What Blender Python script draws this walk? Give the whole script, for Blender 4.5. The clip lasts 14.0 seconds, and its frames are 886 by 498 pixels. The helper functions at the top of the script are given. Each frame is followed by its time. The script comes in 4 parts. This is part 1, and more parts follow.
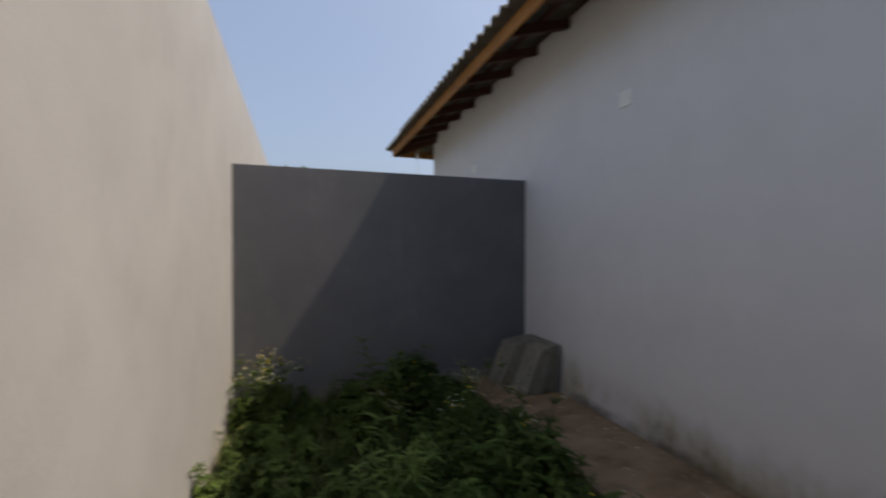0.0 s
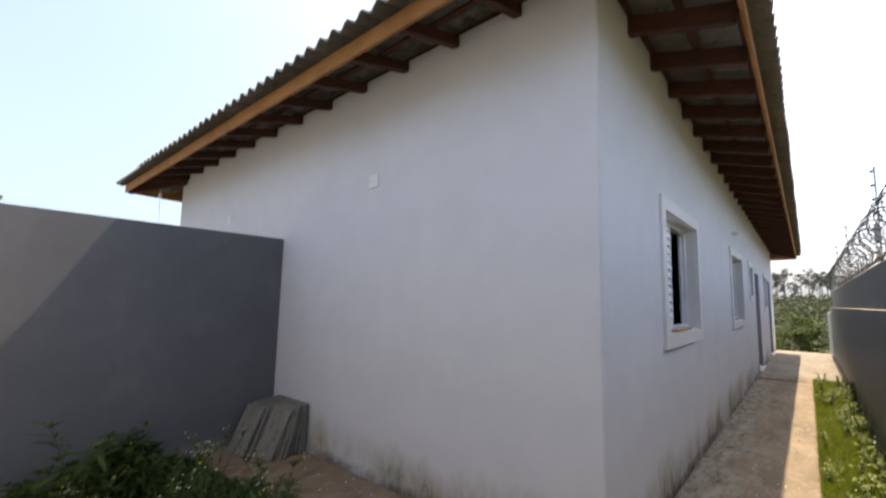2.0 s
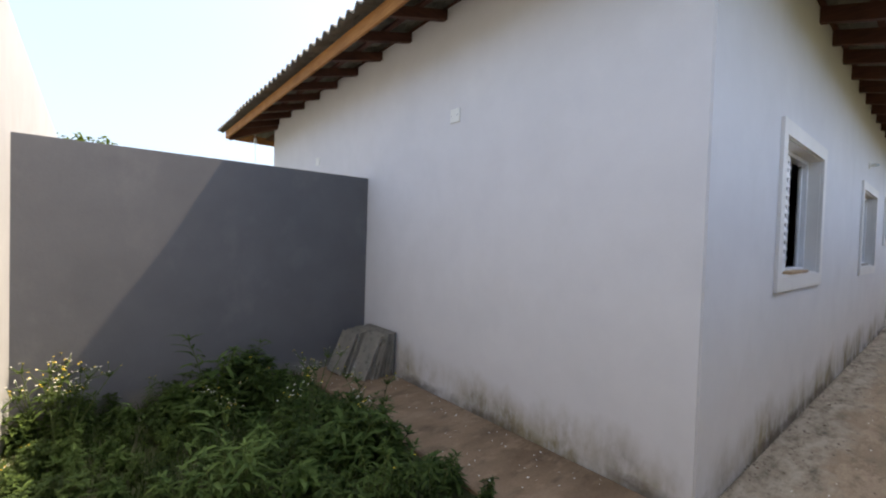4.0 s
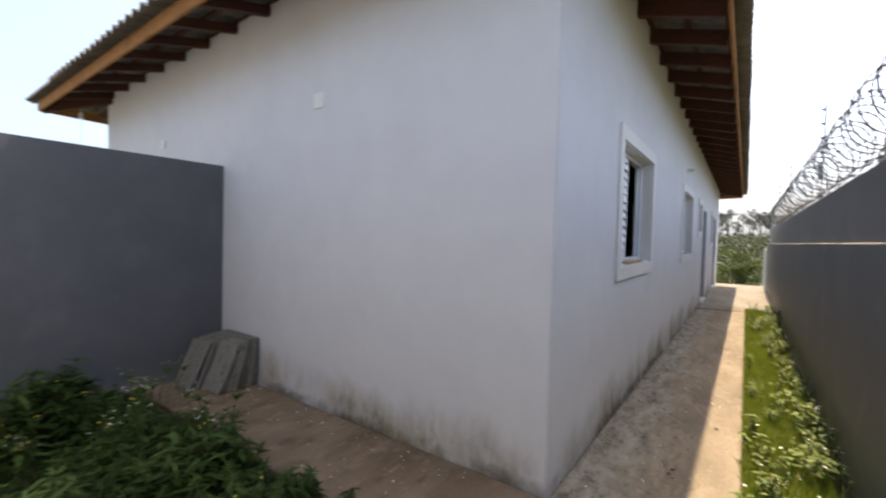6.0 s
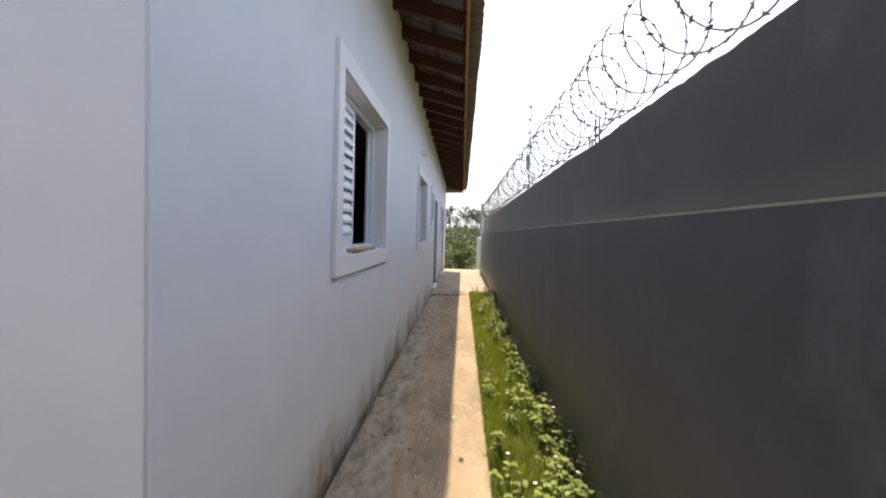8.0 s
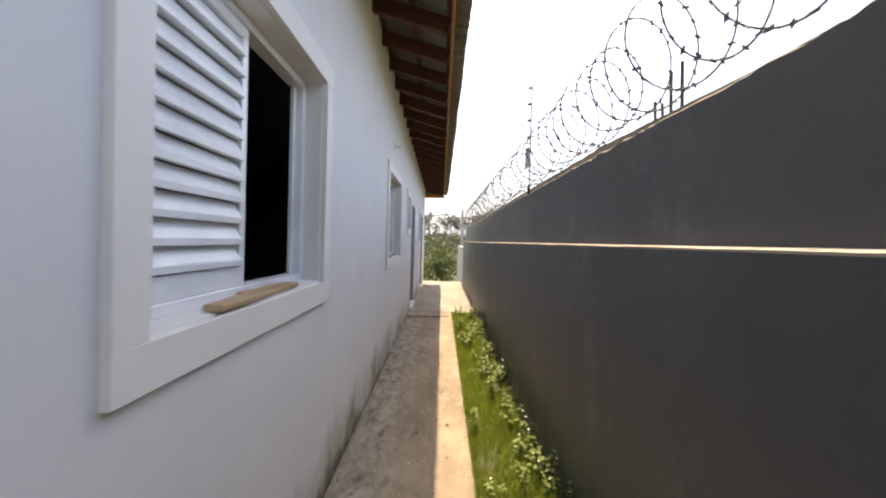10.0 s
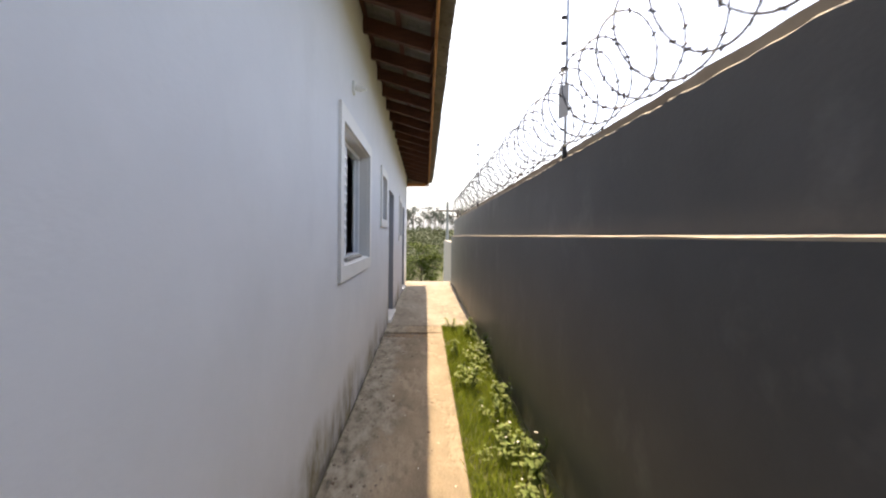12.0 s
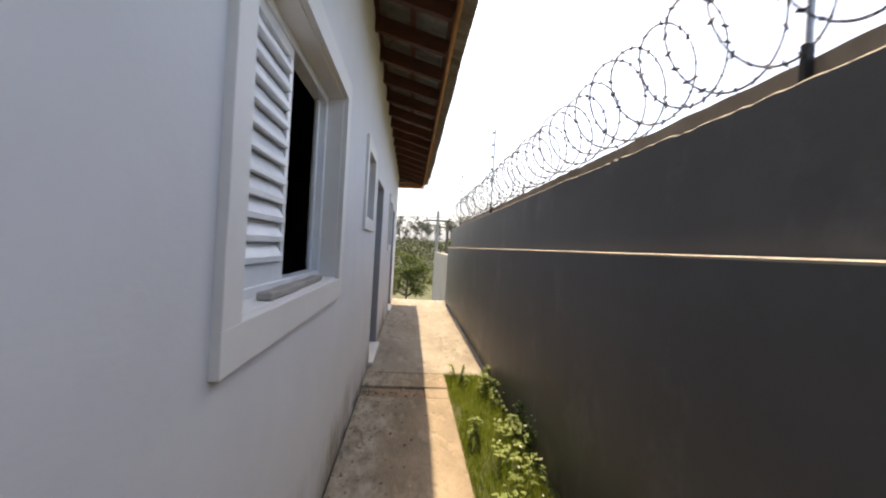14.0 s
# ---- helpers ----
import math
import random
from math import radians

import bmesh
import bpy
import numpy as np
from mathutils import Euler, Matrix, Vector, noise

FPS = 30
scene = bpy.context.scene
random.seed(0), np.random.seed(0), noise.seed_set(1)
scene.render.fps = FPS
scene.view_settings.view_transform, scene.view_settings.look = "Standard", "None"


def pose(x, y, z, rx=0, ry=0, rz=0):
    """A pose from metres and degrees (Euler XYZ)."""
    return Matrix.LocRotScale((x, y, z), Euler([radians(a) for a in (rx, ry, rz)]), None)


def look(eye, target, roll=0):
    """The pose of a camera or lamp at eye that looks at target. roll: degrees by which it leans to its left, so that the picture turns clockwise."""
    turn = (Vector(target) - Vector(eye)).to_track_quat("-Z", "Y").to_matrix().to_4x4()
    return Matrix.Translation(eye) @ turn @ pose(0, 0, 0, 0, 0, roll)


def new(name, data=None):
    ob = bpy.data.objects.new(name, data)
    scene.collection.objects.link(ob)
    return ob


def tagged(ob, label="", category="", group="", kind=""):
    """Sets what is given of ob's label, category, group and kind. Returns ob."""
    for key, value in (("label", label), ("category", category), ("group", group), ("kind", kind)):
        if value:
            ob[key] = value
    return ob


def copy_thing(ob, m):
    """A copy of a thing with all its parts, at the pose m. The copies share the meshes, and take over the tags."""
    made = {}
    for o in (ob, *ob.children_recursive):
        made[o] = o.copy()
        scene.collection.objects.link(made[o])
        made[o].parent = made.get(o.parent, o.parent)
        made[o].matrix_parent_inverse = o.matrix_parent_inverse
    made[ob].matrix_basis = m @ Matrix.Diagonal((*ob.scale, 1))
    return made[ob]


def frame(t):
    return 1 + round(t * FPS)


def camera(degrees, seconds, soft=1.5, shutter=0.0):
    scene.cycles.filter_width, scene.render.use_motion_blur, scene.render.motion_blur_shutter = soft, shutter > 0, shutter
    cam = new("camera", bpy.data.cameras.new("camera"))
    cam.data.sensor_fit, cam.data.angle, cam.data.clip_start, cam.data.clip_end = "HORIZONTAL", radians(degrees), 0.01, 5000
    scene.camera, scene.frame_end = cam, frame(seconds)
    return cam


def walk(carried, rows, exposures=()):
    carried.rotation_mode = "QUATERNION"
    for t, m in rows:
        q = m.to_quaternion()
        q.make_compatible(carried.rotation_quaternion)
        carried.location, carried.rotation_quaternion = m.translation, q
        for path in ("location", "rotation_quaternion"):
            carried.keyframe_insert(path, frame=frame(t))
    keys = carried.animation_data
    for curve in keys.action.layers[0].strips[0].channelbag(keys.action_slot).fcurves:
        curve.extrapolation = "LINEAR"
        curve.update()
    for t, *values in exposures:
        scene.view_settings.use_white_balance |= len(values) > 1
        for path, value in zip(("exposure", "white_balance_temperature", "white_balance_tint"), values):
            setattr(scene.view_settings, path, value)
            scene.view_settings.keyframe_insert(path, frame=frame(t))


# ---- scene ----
cam = camera(92.3, 14.0, soft=2.1, shutter=0.4)
PATH = [
    (0, (0.26, 0.123, 1.319), (0.908, 2.015, 1.293), 0.1),
    (0.5, (0.164, -0.069, 1.365), (1.497, 1.419, 1.262), 2.1),
    (1, (0.22, -0.18, 1.345), (1.886, 0.923, 1.269), 0.9),
    (1.5, (0.198, -0.148, 1.413), (1.711, 1.083, 1.857), 0.6),
    (2, (0.209, -0.13, 1.396), (1.72, 1.16, 1.624), 1.3),
    (2.5, (0.198, -0.1, 1.371), (1.636, 1.29, 1.334), 2.4),
    (3, (0.184, -0.095, 1.348), (1.557, 1.353, 1.219), 2.1),
    (3.2, (0.185, -0.086, 1.329), (1.526, 1.394, 1.231), 1.5),
    (5.3, (0.165, -0.08, 1.37), (1.413, 1.483, 1.344), 2.2),
    (5.5, (0.166, -0.087, 1.357), (1.55, 1.357, 1.332), 2.9),
    (6, (0.38, -0.105, 1.352), (2.007, 1.055, 1.291), 1.5),
    (6.5, (0.631, -0.113, 1.324), (2.442, 0.724, 1.192), 1.5),
    (7, (0.901, -0.047, 1.306), (2.859, 0.346, 1.203), 2.5),
    (7.5, (1.247, 0.022, 1.276), (3.244, 0.081, 1.176), 3.1),
    (7.7, (1.41, 0.036, 1.276), (3.406, 0.132, 1.202), 1.8),
    (9.8, (2.856, 0.1, 1.372), (4.855, 0.132, 1.313), 1.4),
    (10, (2.986, 0.097, 1.369), (4.986, 0.09, 1.333), 1.7),
    (10.5, (3.34, 0.102, 1.378), (5.338, 0.021, 1.321), 2.5),
    (11, (3.818, 0.083, 1.367), (5.818, 0.079, 1.35), 2.4),
    (11.5, (4.259, 0.105, 1.355), (6.257, 0.089, 1.275), 2.0),
    (12, (4.772, 0.128, 1.364), (6.769, 0.046, 1.303), 0.8),
    (12.5, (5.22, 0.145, 1.376), (7.219, 0.191, 1.33), 3.3),
    (13, (5.699, 0.206, 1.378), (7.694, 0.065, 1.357), 3.7),
    (13.5, (6.18, 0.234, 1.36), (8.179, 0.155, 1.36), 1.8),
    (14, (6.655, 0.296, 1.35), (8.649, 0.147, 1.345), 3.3),
]
STOPS = [(0.0, -0.42), (0.3, -0.25), (0.6, 0.12), (1.0, 0.30), (1.5, 0.50), (2.5, 0.70), (3.0, 0.82), (5.5, 0.78), (6.0, 0.72), (7.5, 0.80), (10.0, 1.02), (12.5, 1.02), (14.0, 0.76)]
EXPOSURE = [(t, stops, 6300 if t < 9 else 6640, 12) for t, stops in STOPS]
walk(cam, [(t, look(eye, target, roll)) for t, eye, target, roll in PATH], EXPOSURE)

# ---- light ----
SUN_TO = Vector((0.60, -0.053, 1.0)).normalized()
world = bpy.data.worlds.new("sky")
scene.world = world
world.use_nodes = True
wn = world.node_tree
sky = wn.nodes.new("ShaderNodeTexSky")
sky.sky_type = "NISHITA"
sky.sun_disc = False
sky.sun_elevation = math.asin(SUN_TO.z)
sky.sun_rotation = math.atan2(SUN_TO.x, SUN_TO.y)
sky.air_density, sky.dust_density, sky.ozone_density = 1.0, 5.0, 1.0
haze = wn.nodes.new("ShaderNodeMix")
haze.data_type, haze.blend_type = "RGBA", "ADD"
haze.inputs[0].default_value = 1.0
haze.inputs[7].default_value = (1.5, 1.76, 2.15, 1)   # an even veil of haze over the whole sky
wn.links.new(sky.outputs["Color"], haze.inputs[6])
wn.links.new(haze.outputs[2], wn.nodes["Background"].inputs["Color"])
wn.nodes["Background"].inputs["Strength"].default_value = 0.15
sun_data = bpy.data.lights.new("sun", "SUN")
sun_data.energy, sun_data.angle, sun_data.color = 5.9, radians(0.6), (1.0, 0.80, 0.54)
sun = new("sun", sun_data)
sun.matrix_world = look((40, 0, 60), Vector((40, 0, 60)) - SUN_TO)


# ---- materials ----
def mat(name, color, rough=0.8, metal=0.0, spec=0.3):
    m = bpy.data.materials.new(name)
    m.use_nodes = True
    b = m.node_tree.nodes["Principled BSDF"]
    b.inputs["Base Color"].default_value = (*color, 1)
    b.inputs["Roughness"].default_value = rough
    b.inputs["Metallic"].default_value = metal
    b.inputs["Specular IOR Level"].default_value = spec
    return m


def nd(m, kind, **props):
    n = m.node_tree.nodes.new(kind)
    for k, v in props.items():
        if k == "operation":
            n.operation = v
        elif k == "blend_type":
            n.blend_type = v
        elif k == "data_type":
            n.data_type = v
    return n


def ln(m, a, b):
    m.node_tree.links.new(a, b)


def coords(m, scale=(1, 1, 1), local=False):
    n = nd(m, "ShaderNodeMapping")
    n.inputs["Scale"].default_value = scale
    if local:
        ln(m, nd(m, "ShaderNodeTexCoord").outputs["Object"], n.inputs["Vector"])
    else:
        ln(m, nd(m, "ShaderNodeNewGeometry").outputs["Position"], n.inputs["Vector"])
    return n.outputs["Vector"]


def fractal(m, vec, scale, detail=4, rough=0.55):
    n = nd(m, "ShaderNodeTexNoise")
    n.inputs["Scale"].default_value, n.inputs["Detail"].default_value, n.inputs["Roughness"].default_value = scale, detail, rough
    ln(m, vec, n.inputs["Vector"])
    return n.outputs["Fac"]


def ramp(m, fac, *stops):
    n = nd(m, "ShaderNodeValToRGB")
    e = n.color_ramp.elements
    while len(e) < len(stops):
        e.new(0.5)
    for s, (p, c) in zip(e, stops):
        s.position = p
        s.color = (*c, 1) if len(c) == 3 else c
    ln(m, fac, n.inputs["Fac"])
    return n.outputs["Color"]


def mix(m, fac, a, b, how="MIX"):
    n = nd(m, "ShaderNodeMix", data_type="RGBA", blend_type=how)
    slots = [s for s in n.inputs if s.type == "RGBA"]
    if isinstance(fac, float):
        n.inputs[0].default_value = fac
    else:
        ln(m, fac, n.inputs[0])
    for s, v in zip(slots, (a, b)):
        if isinstance(v, tuple):
            s.default_value = (*v, 1)
        else:
            ln(m, v, s)
    return [s for s in n.outputs if s.type == "RGBA"][0]


def calc(m, op, a, b=0.0):
    n = nd(m, "ShaderNodeMath", operation=op)
    for s, v in zip(n.inputs, (a, b)):
        if isinstance(v, (int, float)):
            s.default_value = v
        else:
            ln(m, v, s)
    return n.outputs[0]


def paint(m, color):
    ln(m, color, m.node_tree.nodes["Principled BSDF"].inputs["Base Color"])


def bump(m, height, strength=0.3, dist=0.01):
    n = nd(m, "ShaderNodeBump")
    n.inputs["Strength"].default_value, n.inputs["Distance"].default_value = strength, dist
    ln(m, height, n.inputs["Height"])
    ln(m, n.outputs["Normal"], m.node_tree.nodes["Principled BSDF"].inputs["Normal"])


def grey(v):
    return (v, v, v)


def range_of(m, x, a, b):
    n = nd(m, "ShaderNodeMapRange")
    n.inputs["From Min"].default_value, n.inputs["From Max"].default_value = a, b
    ln(m, x, n.inputs["Value"])
    return n.outputs["Result"]


def plaster(name, a, b, mould=None, rough=0.85, scuff=None, cover=0.9):
    """Painted plaster: soft clouding, trowel grain, and mould patches along its foot."""
    m = mat(name, a, rough)
    v = coords(m)
    c = ramp(m, fractal(m, v, 1.1, 5), (0.3, a), (0.7, b))
    c = mix(m, 0.35, c, ramp(m, fractal(m, v, 3.2, 6, 0.62), (0.3, tuple(x * 0.92 for x in a)), (0.65, b)))
    if scuff:
        worn = ramp(m, fractal(m, coords(m, (1.2, 1, 0.8)), 1.6, 7, 0.68), (0.54, grey(0)), (0.76, grey(0.6)))
        c = mix(m, worn, c, scuff)
    if mould:
        z = nd(m, "ShaderNodeSeparateXYZ")
        ln(m, nd(m, "ShaderNodeNewGeometry").outputs["Position"], z.inputs[0])
        edge = calc(m, "MULTIPLY", fractal(m, coords(m, (1, 1, 0.7)), 1.5, 5, 0.6), mould)
        wet = range_of(m, calc(m, "SUBTRACT", edge, z.outputs["Z"]), -0.03, 0.22)
        patch = ramp(m, fractal(m, coords(m, (1, 1, 0.6)), cover, 5, 0.65), (0.38, grey(0.08)), (0.56, grey(1.0)))
        grain = ramp(m, fractal(m, coords(m, (1, 1, 0.45)), 7.0, 7, 0.75), (0.32, grey(0.2)), (0.56, grey(1.0)))
        tint = ramp(m, fractal(m, v, 4.0, 5), (0.3, (0.18, 0.15, 0.085)), (0.5, (0.29, 0.25, 0.155)), (0.7, (0.41, 0.37, 0.27)))
        c = mix(m, calc(m, "MULTIPLY", wet, calc(m, "MULTIPLY", patch, grain)), c, tint)
        flake = range_of(m, calc(m, "SUBTRACT", calc(m, "MULTIPLY", fractal(m, coords(m, (1, 1, 1.3)), 8.0, 6, 0.7), mould * 0.22), z.outputs["Z"]), 0.0, 0.05)
        dark = ramp(m, fractal(m, v, 2.3, 4), (0.46, grey(0)), (0.62, grey(0.7)))
        c = mix(m, calc(m, "MULTIPLY", flake, dark), c, (0.11, 0.09, 0.07))
    paint(m, c)
    bump(m, calc(m, "ADD", fractal(m, v, 60, 4), calc(m, "MULTIPLY", fractal(m, v, 5, 3), 1.5)), 0.16, 0.005)
    return m


M_HOUSE = plaster("house_paint", (0.66, 0.66, 0.675), (0.71, 0.71, 0.72), mould=0.64, scuff=(0.62, 0.62, 0.62))
M_NEIGHBOUR = plaster("cream_paint", (0.335, 0.345, 0.36), (0.395, 0.405, 0.42), mould=0.25, scuff=(0.29, 0.295, 0.30))
M_BACKWALL = plaster("grey_paint", (0.115, 0.118, 0.128), (0.145, 0.148, 0.157), mould=0.2, scuff=(0.19, 0.19, 0.195))
M_SIDEWALL = plaster("dark_grey_paint", (0.050, 0.051, 0.054), (0.080, 0.080, 0.083), mould=0.35, rough=0.5, scuff=(0.18, 0.18, 0.182))
M_SIDEWALL.node_tree.nodes["Principled BSDF"].inputs["Specular IOR Level"].default_value = 0.5
M_TRIM = plaster("trim_paint", (0.73, 0.715, 0.685), (0.79, 0.775, 0.745), rough=0.6)
M_BLOCK = plaster("raw_mortar", (0.12, 0.10, 0.075), (0.30, 0.265, 0.21), scuff=(0.10, 0.085, 0.06))
M_LEDGE = plaster("bare_ledge", (0.34, 0.30, 0.25), (0.46, 0.42, 0.36))
M_INSIDE = plaster("inside_plaster", (0.3, 0.3, 0.3), (0.36, 0.36, 0.36))


def concrete(name, a, b, c2, worn=False):
    m = mat(name, a, 0.9)
    v = coords(m, (0.5, 1.15, 1))
    c = ramp(m, fractal(m, v, 1.9, 7, 0.62), (0.36, a), (0.50, b), (0.64, c2))
    spots = ramp(m, fractal(m, v, 5.5, 6, 0.7), (0.52, grey(0)), (0.64, grey(1)))
    c = mix(m, calc(m, "MULTIPLY", spots, 0.55), c, tuple(x * 0.42 for x in a))
    pale = ramp(m, fractal(m, coords(m, (0.6, 1.2, 1)), 4.6, 7, 0.7), (0.52, grey(0)), (0.62, grey(1)))
    c = mix(m, calc(m, "MULTIPLY", pale, 0.55), c, tuple(min(1, x * 1.25) for x in c2))
    c = mix(m, 0.22, c, ramp(m, fractal(m, v, 90, 3), (0.3, tuple(x * 0.7 for x in a)), (0.7, c2)))
    if worn:
        # scoured grey mortar left in a ragged band beside the house, with dark pits
        y = nd(m, "ShaderNodeSeparateXYZ")
        ln(m, nd(m, "ShaderNodeNewGeometry").outputs["Position"], y.inputs[0])
        reach = calc(m, "ADD", y.outputs["Y"], calc(m, "MULTIPLY", fractal(m, coords(m, (0.7, 1.0, 1)), 2.2, 7, 0.68), 0.9))
        band = range_of(m, reach, 0.80, 0.92)
        scour = ramp(m, fractal(m, coords(m, (0.7, 1.3, 1)), 7.0, 7, 0.72), (0.34, (0.075, 0.066, 0.052)), (0.44, (0.22, 0.195, 0.15)), (0.60, (0.37, 0.335, 0.27)))
        c = mix(m, calc(m, "MULTIPLY", band, 0.85), c, scour)
    paint(m, c)
    bump(m, calc(m, "ADD", fractal(m, v, 45, 5, 0.6), calc(m, "MULTIPLY", fractal(m, v, 6, 4), 2.0)), 0.5, 0.008)
    return m


M_PATH = concrete("path_concrete", (0.155, 0.122, 0.084), (0.24, 0.19, 0.132), (0.335, 0.272, 0.195), worn=True)
M_FARPATH = concrete("grey_concrete", (0.20, 0.172, 0.135), (0.27, 0.237, 0.19), (0.345, 0.307, 0.25))
M_YARD = concrete("yard_concrete", (0.175, 0.115, 0.065), (0.245, 0.168, 0.100), (0.31, 0.225, 0.145))

M_SOIL = mat("soil", (0.09, 0.065, 0.04), 0.95)
_v = coords(M_SOIL)
paint(M_SOIL, mix(M_SOIL, 0.5, ramp(M_SOIL, fractal(M_SOIL, _v, 1.5, 6), (0.35, (0.035, 0.04, 0.015)), (0.65, (0.075, 0.065, 0.035))), ramp(M_SOIL, fractal(M_SOIL, _v, 0.12, 4), (0.35, (0.045, 0.065, 0.02)), (0.65, (0.10, 0.11, 0.045)))))
bump(M_SOIL, fractal(M_SOIL, _v, 25, 5), 0.8, 0.02)


def wood(name, a, b, rough=0.7):
    m = mat(name, a, rough)
    v = coords(m, (1, 1, 1))
    w = nd(m, "ShaderNodeTexNoise")
    w.inputs["Scale"].default_value, w.inputs["Detail"].default_value = 14, 6
    ln(m, coords(m, (0.5, 0.5, 4)), w.inputs["Vector"])
    c = ramp(m, w.outputs["Fac"], (0.3, a), (0.7, b))
    c = mix(m, 0.3, c, ramp(m, fractal(m, v, 2.5, 5), (0.35, tuple(x * 0.5 for x in a)), (0.65, b)))
    paint(m, c)
    bump(m, w.outputs["Fac"], 0.3, 0.004)
    return m


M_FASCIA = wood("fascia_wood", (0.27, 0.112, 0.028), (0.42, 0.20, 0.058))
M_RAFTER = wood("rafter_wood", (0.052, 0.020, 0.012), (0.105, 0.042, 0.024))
M_PLANK = wood("plank_wood", (0.38, 0.25, 0.13), (0.52, 0.38, 0.23))
M_PLANKGREY = wood("weathered_wood", (0.28, 0.255, 0.22), (0.42, 0.39, 0.35))


def tile_mat(name, a, b):
    m = mat(name, a, 0.9)
    v = coords(m)
    inf = nd(m, "ShaderNodeObjectInfo")
    c = ramp(m, fractal(m, v, 6, 6, 0.65), (0.3, a), (0.7, b))
    c = mix(m, calc(m, "MULTIPLY", inf.outputs["Random"], 0.45), c, tuple(x * 0.55 for x in a))
    c = mix(m, ramp(m, fractal(m, v, 18, 4), (0.58, grey(0)), (0.7, grey(0.6))), c, (0.07, 0.075, 0.05))
    paint(m, c)
    bump(m, fractal(m, v, 80, 4), 0.4, 0.005)
    return m


M_TILE = tile_mat("concrete_tile", (0.16, 0.15, 0.125), (0.27, 0.255, 0.22))
M_STACK = tile_mat("stacked_tile", (0.20, 0.19, 0.16), (0.30, 0.28, 0.24))


def metal(name, col, rough, wear):
    m = mat(name, col, rough, 1.0)
    v = coords(m)
    paint(m, ramp(m, fractal(m, v, 20, 5), (0.4, col), (0.7, wear)))
    return m


M_WIRE = metal("galvanised_wire", (0.10, 0.10, 0.10), 0.6, (0.07, 0.05, 0.04))
M_WIRE.node_tree.nodes["Principled BSDF"].inputs["Metallic"].default_value = 0.5
M_POST = metal("aluminium_post", (0.45, 0.46, 0.48), 0.45, (0.30, 0.30, 0.31))
M_ALU = mat("white_aluminium", (0.70, 0.72, 0.75), 0.35, 0.0, 0.5)
paint(M_ALU, ramp(M_ALU, fractal(M_ALU, coords(M_ALU), 5, 5), (0.35, (0.70, 0.715, 0.735)), (0.6, (0.80, 0.81, 0.82))))
M_BLACK = mat("black_plastic", (0.02, 0.02, 0.02), 0.5)
M_GLASS = mat("dark_glass", (0.006, 0.006, 0.007), 0.3, 0.0, 0.08)
M_WHITE = mat("white_plastic", (0.78, 0.78, 0.74), 0.4)
M_SIGN = mat("sign_plate", (0.55, 0.54, 0.52), 0.6)
M_SIGNBACK = mat("sign_back", (0.20, 0.16, 0.14), 0.6)
M_RED = mat("red_print", (0.30, 0.05, 0.03), 0.6)
M_DOOR = plaster("grey_door", (0.30, 0.31, 0.33), (0.36, 0.37, 0.39), rough=0.5)
M_POLE = plaster("pole_concrete", (0.34, 0.32, 0.29), (0.44, 0.42, 0.39))


def leaf(name, a, b, trans=0.35):
    m = mat(name, a, 0.65, 0.0, 0.18)
    geo = nd(m, "ShaderNodeNewGeometry")
    c = ramp(m, geo.outputs["Random Per Island"], (0.0, a), (1.0, b))
    c = mix(m, 0.35, c, ramp(m, fractal(m, coords(m), 3, 4), (0.3, tuple(x * 0.55 for x in a)), (0.7, b)))
    # every plant has its own tone
    c = mix(m, calc(m, "MULTIPLY", nd(m, "ShaderNodeObjectInfo").outputs["Random"], 0.6), c, tuple(x * 0.55 for x in a))
    paint(m, c)
    t = nd(m, "ShaderNodeBsdfTranslucent")
    ln(m, c, t.inputs["Color"])
    s = nd(m, "ShaderNodeMixShader")
    s.inputs[0].default_value = trans
    ln(m, m.node_tree.nodes["Principled BSDF"].outputs[0], s.inputs[1])
    ln(m, t.outputs[0], s.inputs[2])
    ln(m, s.outputs[0], m.node_tree.nodes["Material Output"].inputs["Surface"])
    return m


M_WEED = leaf("weed_leaf", (0.014, 0.034, 0.006), (0.125, 0.185, 0.042), 0.25)
M_LANCE = leaf("lance_leaf", (0.030, 0.066, 0.012), (0.15, 0.22, 0.056), 0.25)
M_STEM = leaf("weed_stem", (0.08, 0.13, 0.04), (0.14, 0.16, 0.06), 0.1)
M_GRASS = leaf("grass_blade", (0.14, 0.215, 0.018), (0.36, 0.40, 0.055), 0.45)
M_BROAD = leaf("broad_leaf", (0.19, 0.28, 0.06), (0.40, 0.45, 0.17), 0.4)
M_TREE = leaf("tree_leaf", (0.045, 0.08, 0.010), (0.21, 0.26, 0.038), 0.35)
# ridge trees: distance haze is put into this pale grey-green
M_HAZED = leaf("hazed_foliage", (0.13, 0.15, 0.125), (0.19, 0.21, 0.17), 0.3)
M_BUSH = leaf("bush_leaf", (0.065, 0.085, 0.045), (0.125, 0.15, 0.08), 0.3)
M_BARK = wood("bark", (0.12, 0.095, 0.07), (0.22, 0.18, 0.14), 0.9)
M_YELLOW = mat("yellow_petal", (0.75, 0.55, 0.03), 0.6)
M_PETAL = mat("white_petal", (0.75, 0.74, 0.66), 0.6)
M_DRY = leaf("dry_leaf", (0.07, 0.045, 0.03), (0.16, 0.10, 0.06), 0.1)


# ---- mesh helpers ----
def thing(name, loc=(0, 0, 0), rz=0.0, label="", category="", group="", kind=""):
    e = new(name)
    e.matrix_world = pose(*loc, 0, 0, rz)
    return tagged(e, label, category, group, kind)


